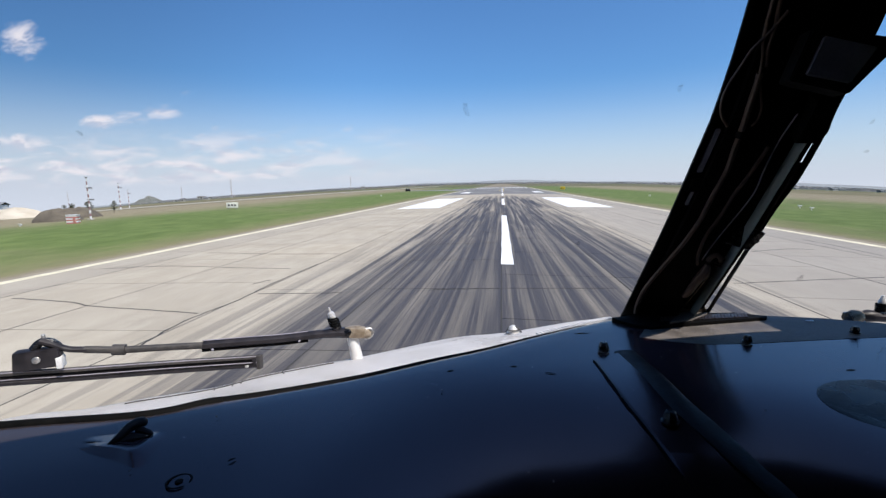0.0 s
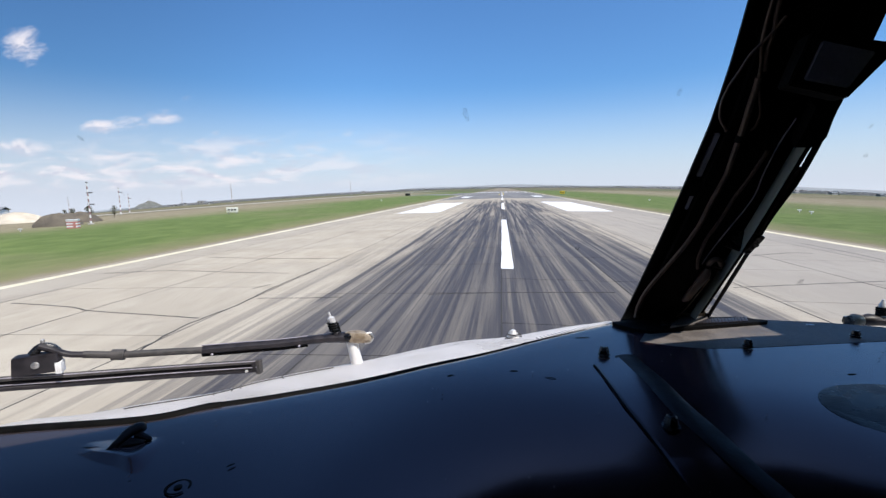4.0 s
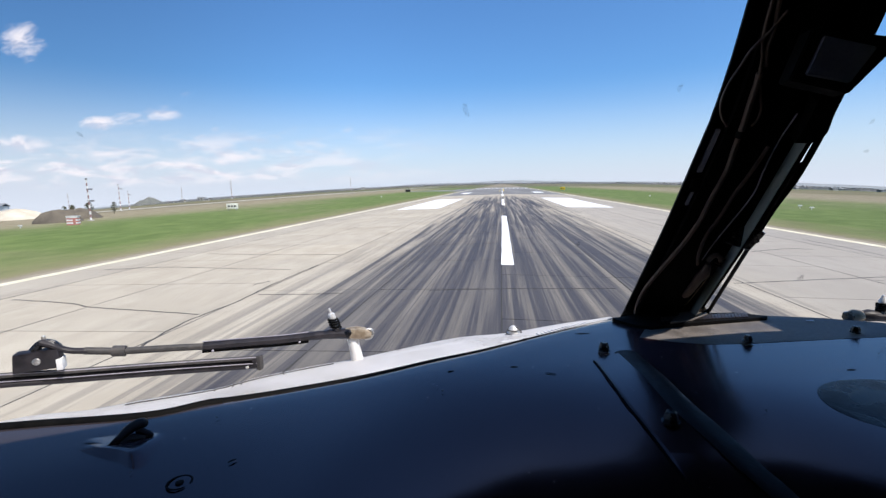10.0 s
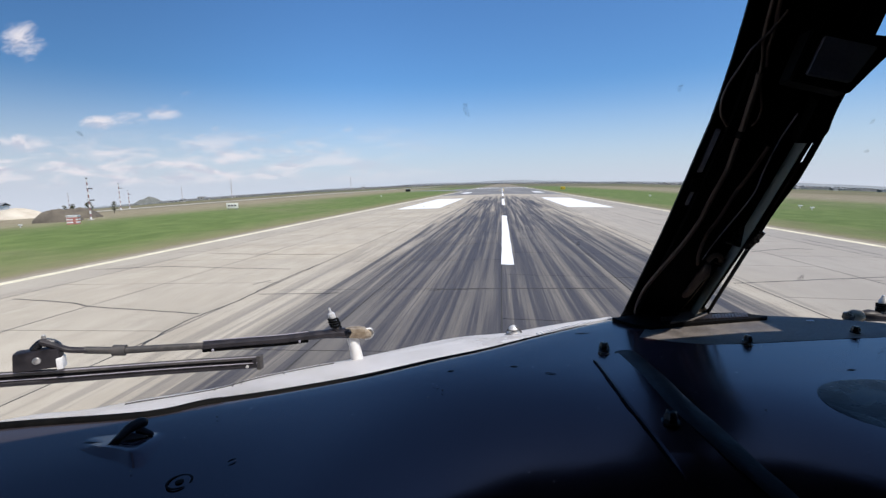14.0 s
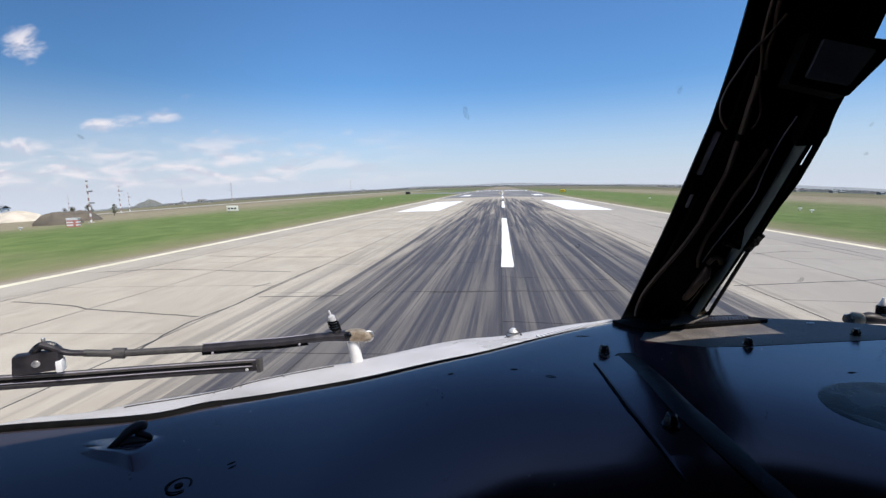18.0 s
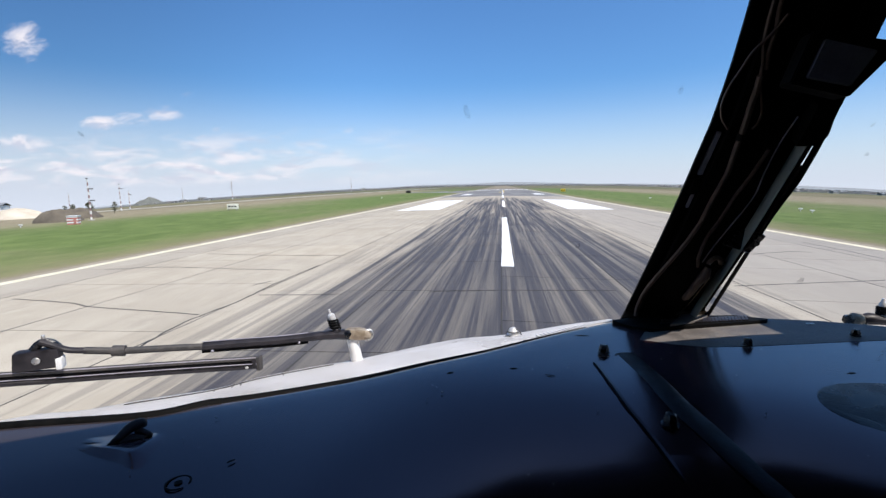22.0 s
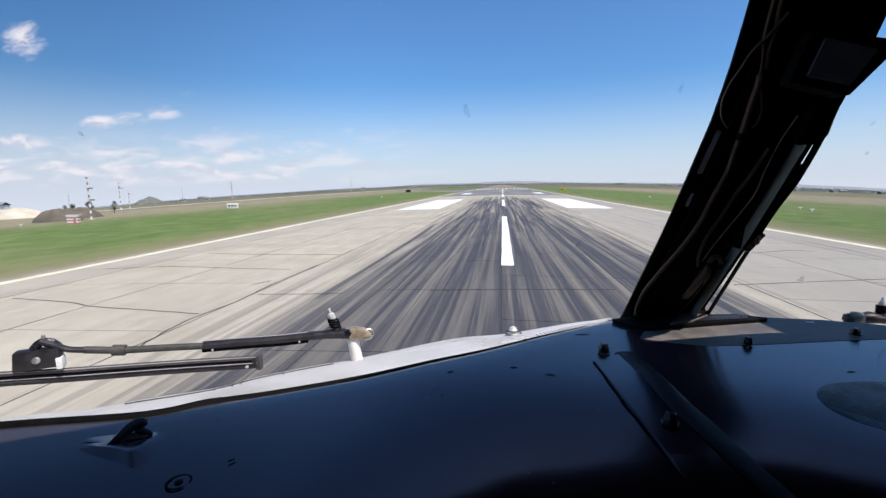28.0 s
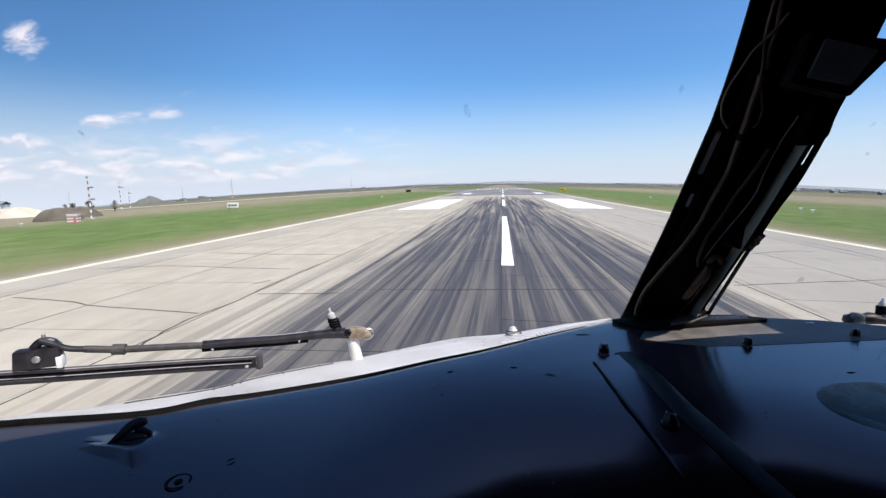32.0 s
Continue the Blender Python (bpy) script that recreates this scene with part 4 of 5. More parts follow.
part("strip_joint", bm_bar(0.012, 0.028, 0.0, 0.010, 0.515, 0.550, 3), "black_rubber", post)
part("foot_bracket", bm_bar(0.132, 0.186, -0.01, 0.003, 0.030, 0.068, 3), "bronze", post, "tan worn metal foot bracket")
part("foot_plate", bm_bar(0.118, 0.198, -0.02, 0.007, 0.006, 0.032, 3), "hub_pale", post, "pale dusty foot plate")
FLANGE = [(0.377, 1.053), (0.437, 1.083), (0.491, 1.134), (0.499, 1.185), (0.435, 1.145)]
part("foot_flange", bm_plate(FLANGE, TOP + 0.009, TOP + 0.0135, 0.002), "dusty", post, "pale dusty foot flange")
part("foot_bolt", bm_turned([(0.006, 0), (0.006, 0.007), (0.003, 0.009)], 6, on_post(0.192, 0.052, 0.0), (-0.1, -0.8, 0.4)), "dark_steel", post, "dark bolt")
# clamp on the strip, stay rod below it and conduit above
bm = bm_box(-0.025, 0.024, -0.015, 0.015, -0.024, 0.021, 0.006)
for v in bm.verts:
    v.co.x += 0.35 * v.co.z
bmesh.ops.rotate(bm, matrix=Matrix.Rotation(0.35, 3, "Y"), verts=bm.verts, cent=(0, 0, 0))
bmesh.ops.translate(bm, vec=on_post(0.163, 0.366, 0.002), verts=bm.verts)
part("clamp", bm, "dark_steel", post, "black metal clamp")
part("clamp_bolt", bm_turned([(0.006, 0), (0.006, 0.012), (0.004, 0.015)], 6, on_post(0.180, 0.352, 0.006), (0.8, -0.4, 0.3)), "dark_steel", post, "dark clamp bolt")
part("clamp_screw", bm_turned([(0.0045, 0), (0.0045, 0.004), (0.002, 0.005)], 10, on_post(0.166, 0.380, 0.014), (-0.1, -0.8, 0.3)), "dark_steel", post, "dark screw head")
part("stay_rod", bm_tube([on_post(0.199, 0.045, -0.002).lerp(on_post(0.184, 0.365, 0.004), k / 8) for k in range(9)], 0.0042, 10), "wiper_black", post, "thin dark stay rod")
part("conduit", bm_tube(spline([on_post(0.188, 0.368, 0.0), on_post(0.186, 0.411, 0.0), on_post(0.187, 0.467, 0.0), on_post(0.1915, 0.533, 0.0), on_post(0.190, 0.61, 0.0), on_post(0.187, 0.653, 0.0), on_post(0.181, 0.69, 0.0), on_post(0.179, 0.74, 0.0)], 5), [0.0050] * 15 + [0.0056] * 10 + [0.0075] * 11, 10), "black_rubber", post, "black cable conduit")
part("inner_rod", bm_tube(spline([on_post(0.184, 0.372, 0.004), on_post(0.181, 0.463, 0.003), on_post(0.182, 0.516, 0.002), on_post(0.184, 0.58, 0.0)], 5), 0.0022, 8), "cable", post, "thin brown rod")

# visor box hung on the post
visor = thing("visor_box", "dark grey flat visor panel in a black frame on the post", "visor", EYE)
A, B, C, D = (Vector(v) for v in ((0.432, 0.715, 0.192), (0.502, 0.715, 0.173), (0.471, 0.715, 0.126), (0.412, 0.715, 0.140)))
n_out = (B - A).cross(D - A).normalized()
if n_out.y > 0:
    n_out.negate()


def bm_quad_slab(q, d0, d1):
    bm = bmesh.new()
    lo, hi = [bm.verts.new(v + n_out * d0) for v in q], [bm.verts.new(v + n_out * d1) for v in q]
    bm.faces.new(lo), bm.faces.new(hi)
    for k in range(4):
        bm.faces.new((lo[k], lo[(k + 1) % 4], hi[(k + 1) % 4], hi[k]))
    bmesh.ops.bevel(bm, geom=list(bm.edges), offset=0.002, segments=2, affect="EDGES")
    return bm


mid = (A + B + C + D) / 4
part("frame", bm_quad_slab([Vector(v) for v in ((0.420, 0.715, 0.203), (0.535, 0.715, 0.183), (0.473, 0.715, 0.114), (0.396, 0.715, 0.135))], -0.03, 0.0), "black_vinyl", visor)
part("panel", bm_quad_slab([mid + (v - mid) * 0.98 for v in (A, B, C, D)], 0.0, 0.004), "visor_grey", visor)

# windscreen wipers outside
wiper = thing("windscreen_wiper", "parked black windscreen wiper with a bronze hub", "wiper", EYE, "windscreen wipers")
stub = Vector((-0.378, 1.116, -0.455))
spindle = part("spindle", bm_turned([(0.017, -0.02), (0.016, 0.0), (0.0145, 0.03), (0.0145, 0.060), (0.013, 0.064)], 20, stub, (-0.16, -0.04, 1)), "white_part", wiper, "white painted spindle")
bm = bm_tube([(-0.408, 1.104, -0.379), (-0.392, 1.110, -0.378), (-0.372, 1.117, -0.380), (-0.352, 1.125, -0.386), (-0.342, 1.128, -0.389)], [0.013, 0.0175, 0.020, 0.016, 0.008], 12, 0.85)
hub = part("hub", bm, "bronze", wiper, "weathered bronze hub")
part("hub_lug", bm_tube(spline([(-0.356, 1.120, -0.374), (-0.342, 1.126, -0.374), (-0.336, 1.128, -0.384), (-0.342, 1.124, -0.396), (-0.355, 1.118, -0.398)], 4), 0.0035, 8), "steel", hub)
bm = bm_box(-0.020, 0.020, -0.014, 0.014, -0.013, 0.013, 0.003)
bmesh.ops.rotate(bm, matrix=Matrix.Rotation(0.35, 3, "Z") @ Matrix.Rotation(0.12, 3, "Y"), verts=bm.verts, cent=(0, 0, 0))
part("hub_block", bm, "bronze", hub, "squared bronze hub block", (-0.374, 1.112, -0.379))
part("hub_nut", bm_turned([(0.010, 0), (0.010, 0.008), (0.005, 0.010)], 6, (-0.392, 1.098, -0.376), (0, -0.8, 0.4)), "dark_steel", hub)
arm = spline([(-0.395, 1.110, -0.380), (-0.43, 1.096, -0.378), (-0.472, 1.080, -0.378), (-0.549, 1.050, -0.3805), (-0.623, 1.020, -0.379), (-0.716, 0.980, -0.377)], 4)
part("arm", bm_tube(arm, [0.018, 0.018, 0.018, 0.017, 0.016, 0.016] + [0.0145] * (len(arm) - 6), 8, 0.75), "wiper_black", wiper, "tapered black channel arm")
# highlight on the arm's upper edge, drawn as a thin pale tube
part("arm_edge", bm_tube([v + Vector((0, -0.004, 0.0125)) for v in arm[9:]], 0.0012, 6), "panel_grey", wiper, "pale highlight line along the arm edge")
part("arm_lip", bm_tube([v + Vector((0, -0.006, -0.011)) for v in arm[9:]], 0.0045, 6), "black_rubber", wiper)
part("arm_tube", bm_tube(spline([(-0.71, 0.982, -0.378), (-0.80, 0.942, -0.372), (-0.87, 0.908, -0.367), (-0.931, 0.875, -0.356)], 4), 0.0085, 10), "wiper_grey", wiper)
part("sleeve", bm_tube([(-0.862, 0.911, -0.3675), (-0.885, 0.900, -0.3645)], 0.0125, 12), "wiper_grey", wiper)
part("arm_neck", bm_tube(spline([(-0.925, 0.878, -0.357), (-0.957, 0.860, -0.350), (-0.978, 0.846, -0.334), (-0.995, 0.836, -0.324)], 4), [0.0085] * 7 + [0.0105] * 6, 10, 0.8), "wiper_black", wiper)
bm = bm_box(-0.046, 0.036, -0.016, 0.016, -0.026, 0.017, 0.006)
for v in bm.verts:
    v.co.x += 0.10 * v.co.z if v.co.x < 0 else -0.12 * v.co.z
head = part("blade_carrier", bm, "wiper_black", wiper, "black blade carrier with a bolt", (-0.998, 0.836, -0.358))
head.rotation_euler = (0, 0, 0.55)
part("carrier_bolt", bm_turned([(0.0075, 0), (0.0075, 0.004), (0.004, 0.006)], 12, (-0.004, -0.015, -0.004), (0, -1, 0.1)), "steel", head, "bright bolt head")
part("carrier_clip", bm_box(0.028, 0.040, -0.018, 0.010, -0.030, -0.004, 0.003), "white_part", head, "white scuffed clip")
part("carrier_cap", bm_tube(spline([(-0.012, 0.0, 0.016), (0.002, 0.0, 0.030), (0.020, 0.0, 0.028), (0.032, 0.0, 0.016)], 4), 0.009, 8), "dark_steel", head)
part("carrier_pin", bm_turned([(0.004, 0), (0.004, 0.016), (0.002, 0.018)], 10, (0.008, 0, 0.03)), "steel", head)
blade = [(-1.20, 0.72, -0.385), (-1.064, 0.800, -0.395), (-0.975, 0.855, -0.406), (-0.79, 0.945, -0.418), (-0.601, 1.031, -0.430)]
part("blade_rail", bm_tube(spline([Vector(v) + Vector((0, 0, 0.007)) for v in blade], 4), 0.0075, 8, 0.8), "wiper_grey", wiper, "grey weathered blade rail")
# highlights and dark grooves of the blade, drawn as thin pale and black tubes
part("blade_edge", bm_tube(spline([Vector(v) + Vector((0, -0.006, 0.011)) for v in blade], 4), 0.0013, 6), "panel_grey", wiper, "pale highlight line along the blade edge")
part("blade_edge", bm_tube(spline([Vector(v) + Vector((0, -0.008, -0.004)) for v in blade], 4), 0.0012, 6), "panel_grey", wiper, "pale highlight line along the blade edge")
for dz in (0.0035, -0.010):
    part("blade_rib", bm_tube(spline([Vector(v) + Vector((0, -0.0075, dz)) for v in blade], 4), 0.0010, 6), "black_rubber", wiper, "dark groove along the blade")
bm = bm_box(-0.005, 0.005, -0.003, 0.003, -0.012, 0.012, 0.0015)
bmesh.ops.rotate(bm, matrix=Matrix.Rotation(0.42, 3, "Z"), verts=bm.verts, cent=(0, 0, 0))
part("end_clip", bm, "wiper_black", wiper, "worn black end clip", (-0.612, 1.020, -0.432))
part("end_pin", bm_turned([(0.0035, 0), (0.0035, 0.004), (0.002, 0.005)], 10, (-0.625, 1.010, -0.440), (0, -1, 0.1)), "bright_metal", wiper, "bright blade pin")
for x, y, z in ((-0.505, 1.052, -0.386), (-0.690, 0.976, -0.386)):
    part("arm_pin", bm_turned([(0.0028, 0), (0.0028, 0.004), (0.0018, 0.005)], 10, (x, y, z), (0.2, -1, 0.0)), "panel_grey", wiper, "worn grey arm pin")
part("blade_spring", bm_tube(spline([Vector(v) + Vector((0, 0.004, -0.004)) for v in blade], 4), 0.0055, 8), "wiper_black", wiper)
part("blade_rubber", bm_tube(spline([Vector(v) + Vector((0, 0, -0.013)) for v in blade], 4), 0.0085, 8, 0.8), "wiper_black", wiper, "black blade rubber")
part("blade_end", bm_box(-0.608, -0.597, 1.020, 1.036, -0.452, -0.417, 0.002), "wiper_grey", wiper)
spring_base = Vector((-0.424, 1.098, -0.368))
axis = Vector((-0.30, -0.03, 1)).normalized()
part("spring_seat", bm_turned([(0.011, -0.008), (0.012, 0.004), (0.009, 0.008)], 16, spring_base, axis), "wiper_black", wiper)
coil = [spring_base + axis * (0.006 + 0.026 * k / 48) + Vector((0.0125 * math.cos(k * 0.52), 0.0125 * math.sin(k * 0.52), 0)) for k in range(49)]
part("coil_spring", bm_tube(coil, 0.0026, 6), "black_rubber", wiper, "black coil spring")
part("tension_screw", bm_turned([(0.0075, 0.0), (0.0078, 0.028), (0.009, 0.032), (0.009, 0.044), (0.006, 0.047), (0.0028, 0.048), (0.0024, 0.060)], 12, spring_base, axis), "bright_metal", wiper, "bright tension screw")
wiper_r = thing("windscreen_wiper", "second black windscreen wiper with a bronze hub, half hidden", "wiper", (EYE[0] + 0.015, EYE[1], EYE[2]), "windscreen wipers")
hub = part("hub", bm_tube([(0.882, 1.271, -0.357), (0.887, 1.270, -0.356), (0.901, 1.270, -0.355), (0.907, 1.270, -0.354)], [0.014, 0.0180, 0.0180, 0.015], 14, 0.95), "bronze", wiper_r, "weathered bronze hub")
part("hub_nut", bm_turned([(0.015, 0), (0.0155, 0.010), (0.012, 0.016), (0.006, 0.018)], 6, (0.884, 1.270, -0.357), (-0.98, -0.2, 0.0)), "dark_steel", hub, "blackened hub nut")
part("arm_root", bm_tube([(0.904, 1.270, -0.354), (0.922, 1.269, -0.353), (0.945, 1.268, -0.354)], [0.012, 0.0175, 0.015], 12, 0.9), "wiper_black", wiper_r)
part("spindle", bm_turned([(0.016, -0.05), (0.0145, 0.0), (0.0135, 0.035), (0.012, 0.040)], 18, (0.908, 1.272, -0.408), (0, 0, 1)), "white_part", wiper_r, "white painted spindle")
part("arm", bm_tube(spline([(0.93, 1.268, -0.354), (1.0, 1.262, -0.357), (1.12, 1.245, -0.362), (1.40, 1.18, -0.37)], 5), 0.0165, 8, 0.75), "wiper_black", wiper_r, "black weathered arm")
sb = Vector((0.952, 1.268, -0.345))
ax = Vector((-0.02, 0, 1)).normalized()
coil = [sb + ax * (0.004 + 0.022 * k / 42) + Vector((0.012 * math.cos(k * 0.6), 0.012 * math.sin(k * 0.6), 0)) for k in range(43)]
part("coil_spring", bm_tube(coil, 0.0026, 6), "black_rubber", wiper_r, "black coil spring")
part("tension_screw", bm_turned([(0.0085, 0.0), (0.009, 0.022), (0.009, 0.032), (0.005, 0.038), (0.003, 0.046)], 12, sb, ax), "bright_metal", wiper_r, "bright tension screw")

# cabin round the camera: unseen shell, dark, blocking stray sun and skylight
def cabin_part(name, bm, label):
    ob = part(name, bm, "cabin", None, at=EYE)
    return tagged(ob, label, "cabin wall", kind="structure")


def pane_point(p, f):
    return p + Vector((0.045 * f, 0.012 - 0.50 * f, TOP + 0.004 + 0.66 * f))


# right end of the roof edge pulled lower to keep sun off the deck
roof_front = [pane_point(p, min(1.0, max(0.5, (0.350 + 0.416 * p.y - 0.055 * p.x) / 0.868 - 2.0 * max(0.0, p.x - 0.57)))) for p in RIM[5:81]]
cabin_part("cabin_roof", bm_rows([roof_front, [Vector((v.x * 1.1, 0.0 if v.y > 0 else v.y, 0.44)) for v in roof_front], [Vector((v.x * 1.1, -1.6, 0.5)) for v in roof_front]], 0.03), "dark grey cabin roof lining")
cabin_part("cabin_wall_left", bm_box(-1.12, -1.09, -1.6, 0.42, -1.3, -0.36), "dark grey cabin side lining")
# right side walled up with no window, which keeps the sun out
cabin_part("cabin_wall_right", bm_box(1.2, 1.23, -1.6, 1.05, -1.3, 0.5), "dark grey cabin side lining")
# added panel, out of view, that blocks sun from the deck
cabin_part("cabin_window_frame", bm_rows([[(0.81, 0.58, 0.20), (1.21, 0.58, 0.50)], [(0.85, 0.82, 0.10), (1.21, 0.95, 0.50)], [(0.945, 1.15, 0.40), (1.21, 1.26, 0.50)]], 0.02), "added dark grey panel blocking sun from the deck")
cabin_part("cabin_roof_side_left", bm_box(-1.12, -0.70, -1.6, 0.06, 0.455, 0.485), "dark grey cabin roof lining")
cabin_part("cabin_roof_side_right", bm_box(0.90, 1.22, -1.6, 0.60, 0.503, 0.533), "dark grey cabin roof lining")
# side window is unseen, opened to let skylight onto the post
cabin_part("cabin_side_lining", bm_box(-1.12, -1.09, -1.6, -0.10, -0.36, 0.46), "dark grey cabin side lining behind the side window")
cabin_part("cabin_side_head", bm_box(-1.12, -1.09, -0.10, 0.60, 0.36, 0.46), "dark grey cabin side lining over the side window")
cabin_part("cabin_side_sill", bm_box(-1.12, -1.09, -0.10, 0.60, -0.36, -0.28), "dark grey cabin side lining under the side window")
cabin_part("cabin_side_pillar", bm_box(-1.12, -1.09, 0.54, 0.60, -0.28, 0.36), "dark grey pillar of the side window")
cabin_part("cabin_bulkhead", bm_box(-1.12, 1.2, -1.66, -1.6, -1.3, 0.53), "dark grey cabin bulkhead")
cabin_part("cabin_floor", bm_box(-1.12, 1.2, -1.6, 0.9, -1.36, -1.3), "dark grey cabin floor")
rows = []
for y, r in ((-0.12, 1.30), (-0.6, 1.36), (-1.8, 1.40), (-5.0, 1.40), (-5.2, 1.38), (-5.22, 0.7), (-5.22, 0.01)):
    rows.append([(0.04 + r * math.cos(a), y, -0.52 + r * 0.98 * math.sin(a)) for a in (2 * math.pi * k / 40 for k in range(41))])
ob = part("fuselage_shell", bm_rows(rows, 0.012), "skin", None, at=EYE)
tagged(ob, "plain white fuselage shell behind the flight deck", "fuselage", kind="structure")
# white crown skin over the flight deck
rows = [[], [], [], []]
for i, v in enumerate(roof_front):
    a = 2.62 - 2.10 * i / (len(roof_front) - 1)
    ring_pt = Vector((0.04 + 1.31 * math.cos(a), -0.11, -0.52 + 1.29 * math.sin(a)))
    lip = v + Vector((0.0, -0.010, 0.035))
    rows[0].append(v + Vector((0.0, -0.004, 0.032)))
    rows[1].append(lip.lerp(ring_pt, 0.33) + Vector((0, 0, 0.055)))
    rows[2].append(lip.lerp(ring_pt, 0.70) + Vector((0, 0, 0.055)))
    rows[3].append(ring_pt)
ob = part("crown_skin", bm_rows(rows, 0.006), "skin", None, at=EYE)
tagged(ob, "white enamelled fuselage skin above the windscreen", "fuselage", kind="structure")
for name, x, y1, z0, z1 in (("side_skin_left", -1.136, 0.60, -1.3, -0.28), ("side_skin_left_head", -1.136, 0.60, 0.36, 0.46), ("side_skin_right", 1.233, 1.05, -1.3, 0.50)):
    tagged(part(name, bm_box(x, x + 0.012, -0.16, y1, z0, z1, 0.004), "skin", None, at=EYE), "white enamelled skin beside the flight deck", "fuselage", kind="structure")
gear = thing("nose_gear", "nose landing gear leg with two black tyres", "landing gear", (0.2, 0.35, 0.0))
part("leg", bm_tube([(0, 0, 0.36), (0, 0, 1.2), (0, -0.06, 1.96)], [0.05, 0.055, 0.07], 14), "white_part", gear)
part("axle", bm_tube([(-0.24, 0, 0.35), (0.24, 0, 0.35)], 0.035, 12), "steel", gear)
for x in (-0.2, 0.2):
    w = part("tyre", bm_turned([(0.17, -0.075), (0.29, -0.08), (0.34, -0.05), (0.352, 0.0), (0.34, 0.05), (0.29, 0.08), (0.17, 0.075)], 28, (x, 0, 0.348), (1, 0, 0)), "tyre", gear)
    part("rim", bm_turned([(0.168, -0.06), (0.10, -0.03), (0.10, 0.03), (0.168, 0.06)], 20, (x, 0, 0.348), (1, 0, 0)), "steel", w)


# ---- airfield surroundings ----
def spot(x, y, lift=0.03):
    return (x, y, land(x, y) + lift)


def mast(at, height, radius, bands, arms=(), label="red and white banded steel mast on the grass"):
    m = thing("light_mast", label, "mast", at, "banded masts")
    for k in range(bands):
        z0, z1 = height * k / bands, height * (k + 1) / bands
        part("band", bm_tube([(0, 0, z0), (0, 0, z1)], [radius * (1 - 0.35 * k / bands), radius * (1 - 0.35 * (k + 1) / bands)], 8), "chalk_white" if k % 2 == 0 else "mast_red", m)
    for z, w in arms:
        part("cross_arm", bm_box(-w * 0.2, w, -0.06, 0.06, z - 0.10, z + 0.10, 0.02), "roof_grey", m, "grey cross arm with lamps")
    part("lamp_head", bm_box(-radius, radius, -0.1, 0.1, height - 0.02, height + 0.18, 0.03), "roof_grey", m, "dark lamp head")
    part("footing", bm_box(-0.3, 0.3, -0.3, 0.3, -0.3, 0.12, 0.03), "shoulder", m)
    return m


mast(spot(-60.0, 60.1), 6.0, 0.13, 13, ((4.6, 0.8), (2.9, 0.9)))
mast(spot(-111.0, 121.4), 7.6, 0.16, 11, ((6.4, 1.2),))
mast(spot(-130.0, 146.0), 6.2, 0.16, 9, ((5.0, 1.0),))
mast(spot(-171.0, 162.2), 7.4, 0.15, 9)
mast(spot(-300, 481), 22.0, 0.42, 11, ((17.0, -4.0), (12.5, -4.0)))
mast(spot(-215, 640), 20.0, 0.4, 9)
mast(spot(-420, 560), 20.0, 0.4, 9)


def board(at, turn, w, h, face, label, legs=0.35):
    b = thing("airfield_sign", label, "sign", at)
    b.rotation_euler = (0, 0, turn)
    part("face", bm_box(-w / 2, w / 2, -0.12, 0.12, legs, legs + h, 0.04), face, b)
    for k in range(3):
        part("lettering_bar", bm_box(-w * 0.38 + k * w * 0.27, -w * 0.38 + k * w * 0.27 + w * 0.17, -0.128, -0.121, legs + h * 0.35, legs + h * 0.65), "wiper_black", b, "unreadable dark lettering")
    for x in (-w * 0.35, w * 0.35):
        part("leg", bm_box(x - 0.05, x + 0.05, -0.05, 0.05, -0.2, legs + 0.05, 0.01), "roof_grey", b)
    return b


board(spot(-48.6, 77.8), 0.35, 1.95, 0.95, "sign_cream", "cream runway sign board standing in the grass")
board(spot(29.0, 226.0), -0.2, 2.2, 1.3, "yellow_sign", "yellow airfield sign box standing in the grass")
board(spot(-50.0, 243.0), 0.2, 2.6, 1.2, "dark_steel", "dark sign box turned away, standing in the grass")


def striped_hut(at, turn, w, d, h, n, label, cab=False):
    b = thing("striped_hut", label, "hut", at, "striped huts")
    b.rotation_euler = (0, 0, turn)
    for k in range(n):
        z0, z1 = h * k / n, h * (k + 1) / n - 0.004
        part("wall_band", bm_box(-w / 2, w / 2, -d / 2, d / 2, z0 - (0.2 if k == 0 else 0), z1, 0.015), "red_paint" if k % 2 == 0 else "chalk_white", b)
    if cab:
        part("cab_window", bm_box(-w * 0.40, w * 0.40, -d * 0.40, d * 0.40, h, h + 1.1, 0.02), "glass_dark", b, "dark band of cab windows")
        part("cab_roof", bm_box(-w * 0.56, w * 0.56, -d * 0.56, d * 0.56, h + 1.1, h + 1.3, 0.03), "roof_grey", b)
        part("annex", bm_box(-w * 1.6, -w / 2 - 0.01, -d * 0.42, d * 0.42, -0.2, h * 0.55, 0.03), "chalk_white", b, "low white striped annex")
    else:
        part("hut_roof", bm_box(-w * 0.54, w * 0.54, -d * 0.54, d * 0.54, h, h + 0.07, 0.02), "chalk_white", b)
        part("door", bm_box(w * 0.1, w * 0.34, -d / 2 - 0.02, -d / 2 - 0.004, 0.05, h * 0.8, 0.004), "red_paint", b)
    return b


striped_hut(spot(-53.0, 50.6), 0.45, 1.15, 0.9, 1.05, 6, "small red and white striped equipment hut in the grass")
striped_hut(spot(-100, 42), 0.4, 6.0, 5.0, 5.0, 9, "red and white striped start control hut with a glazed cab", True)


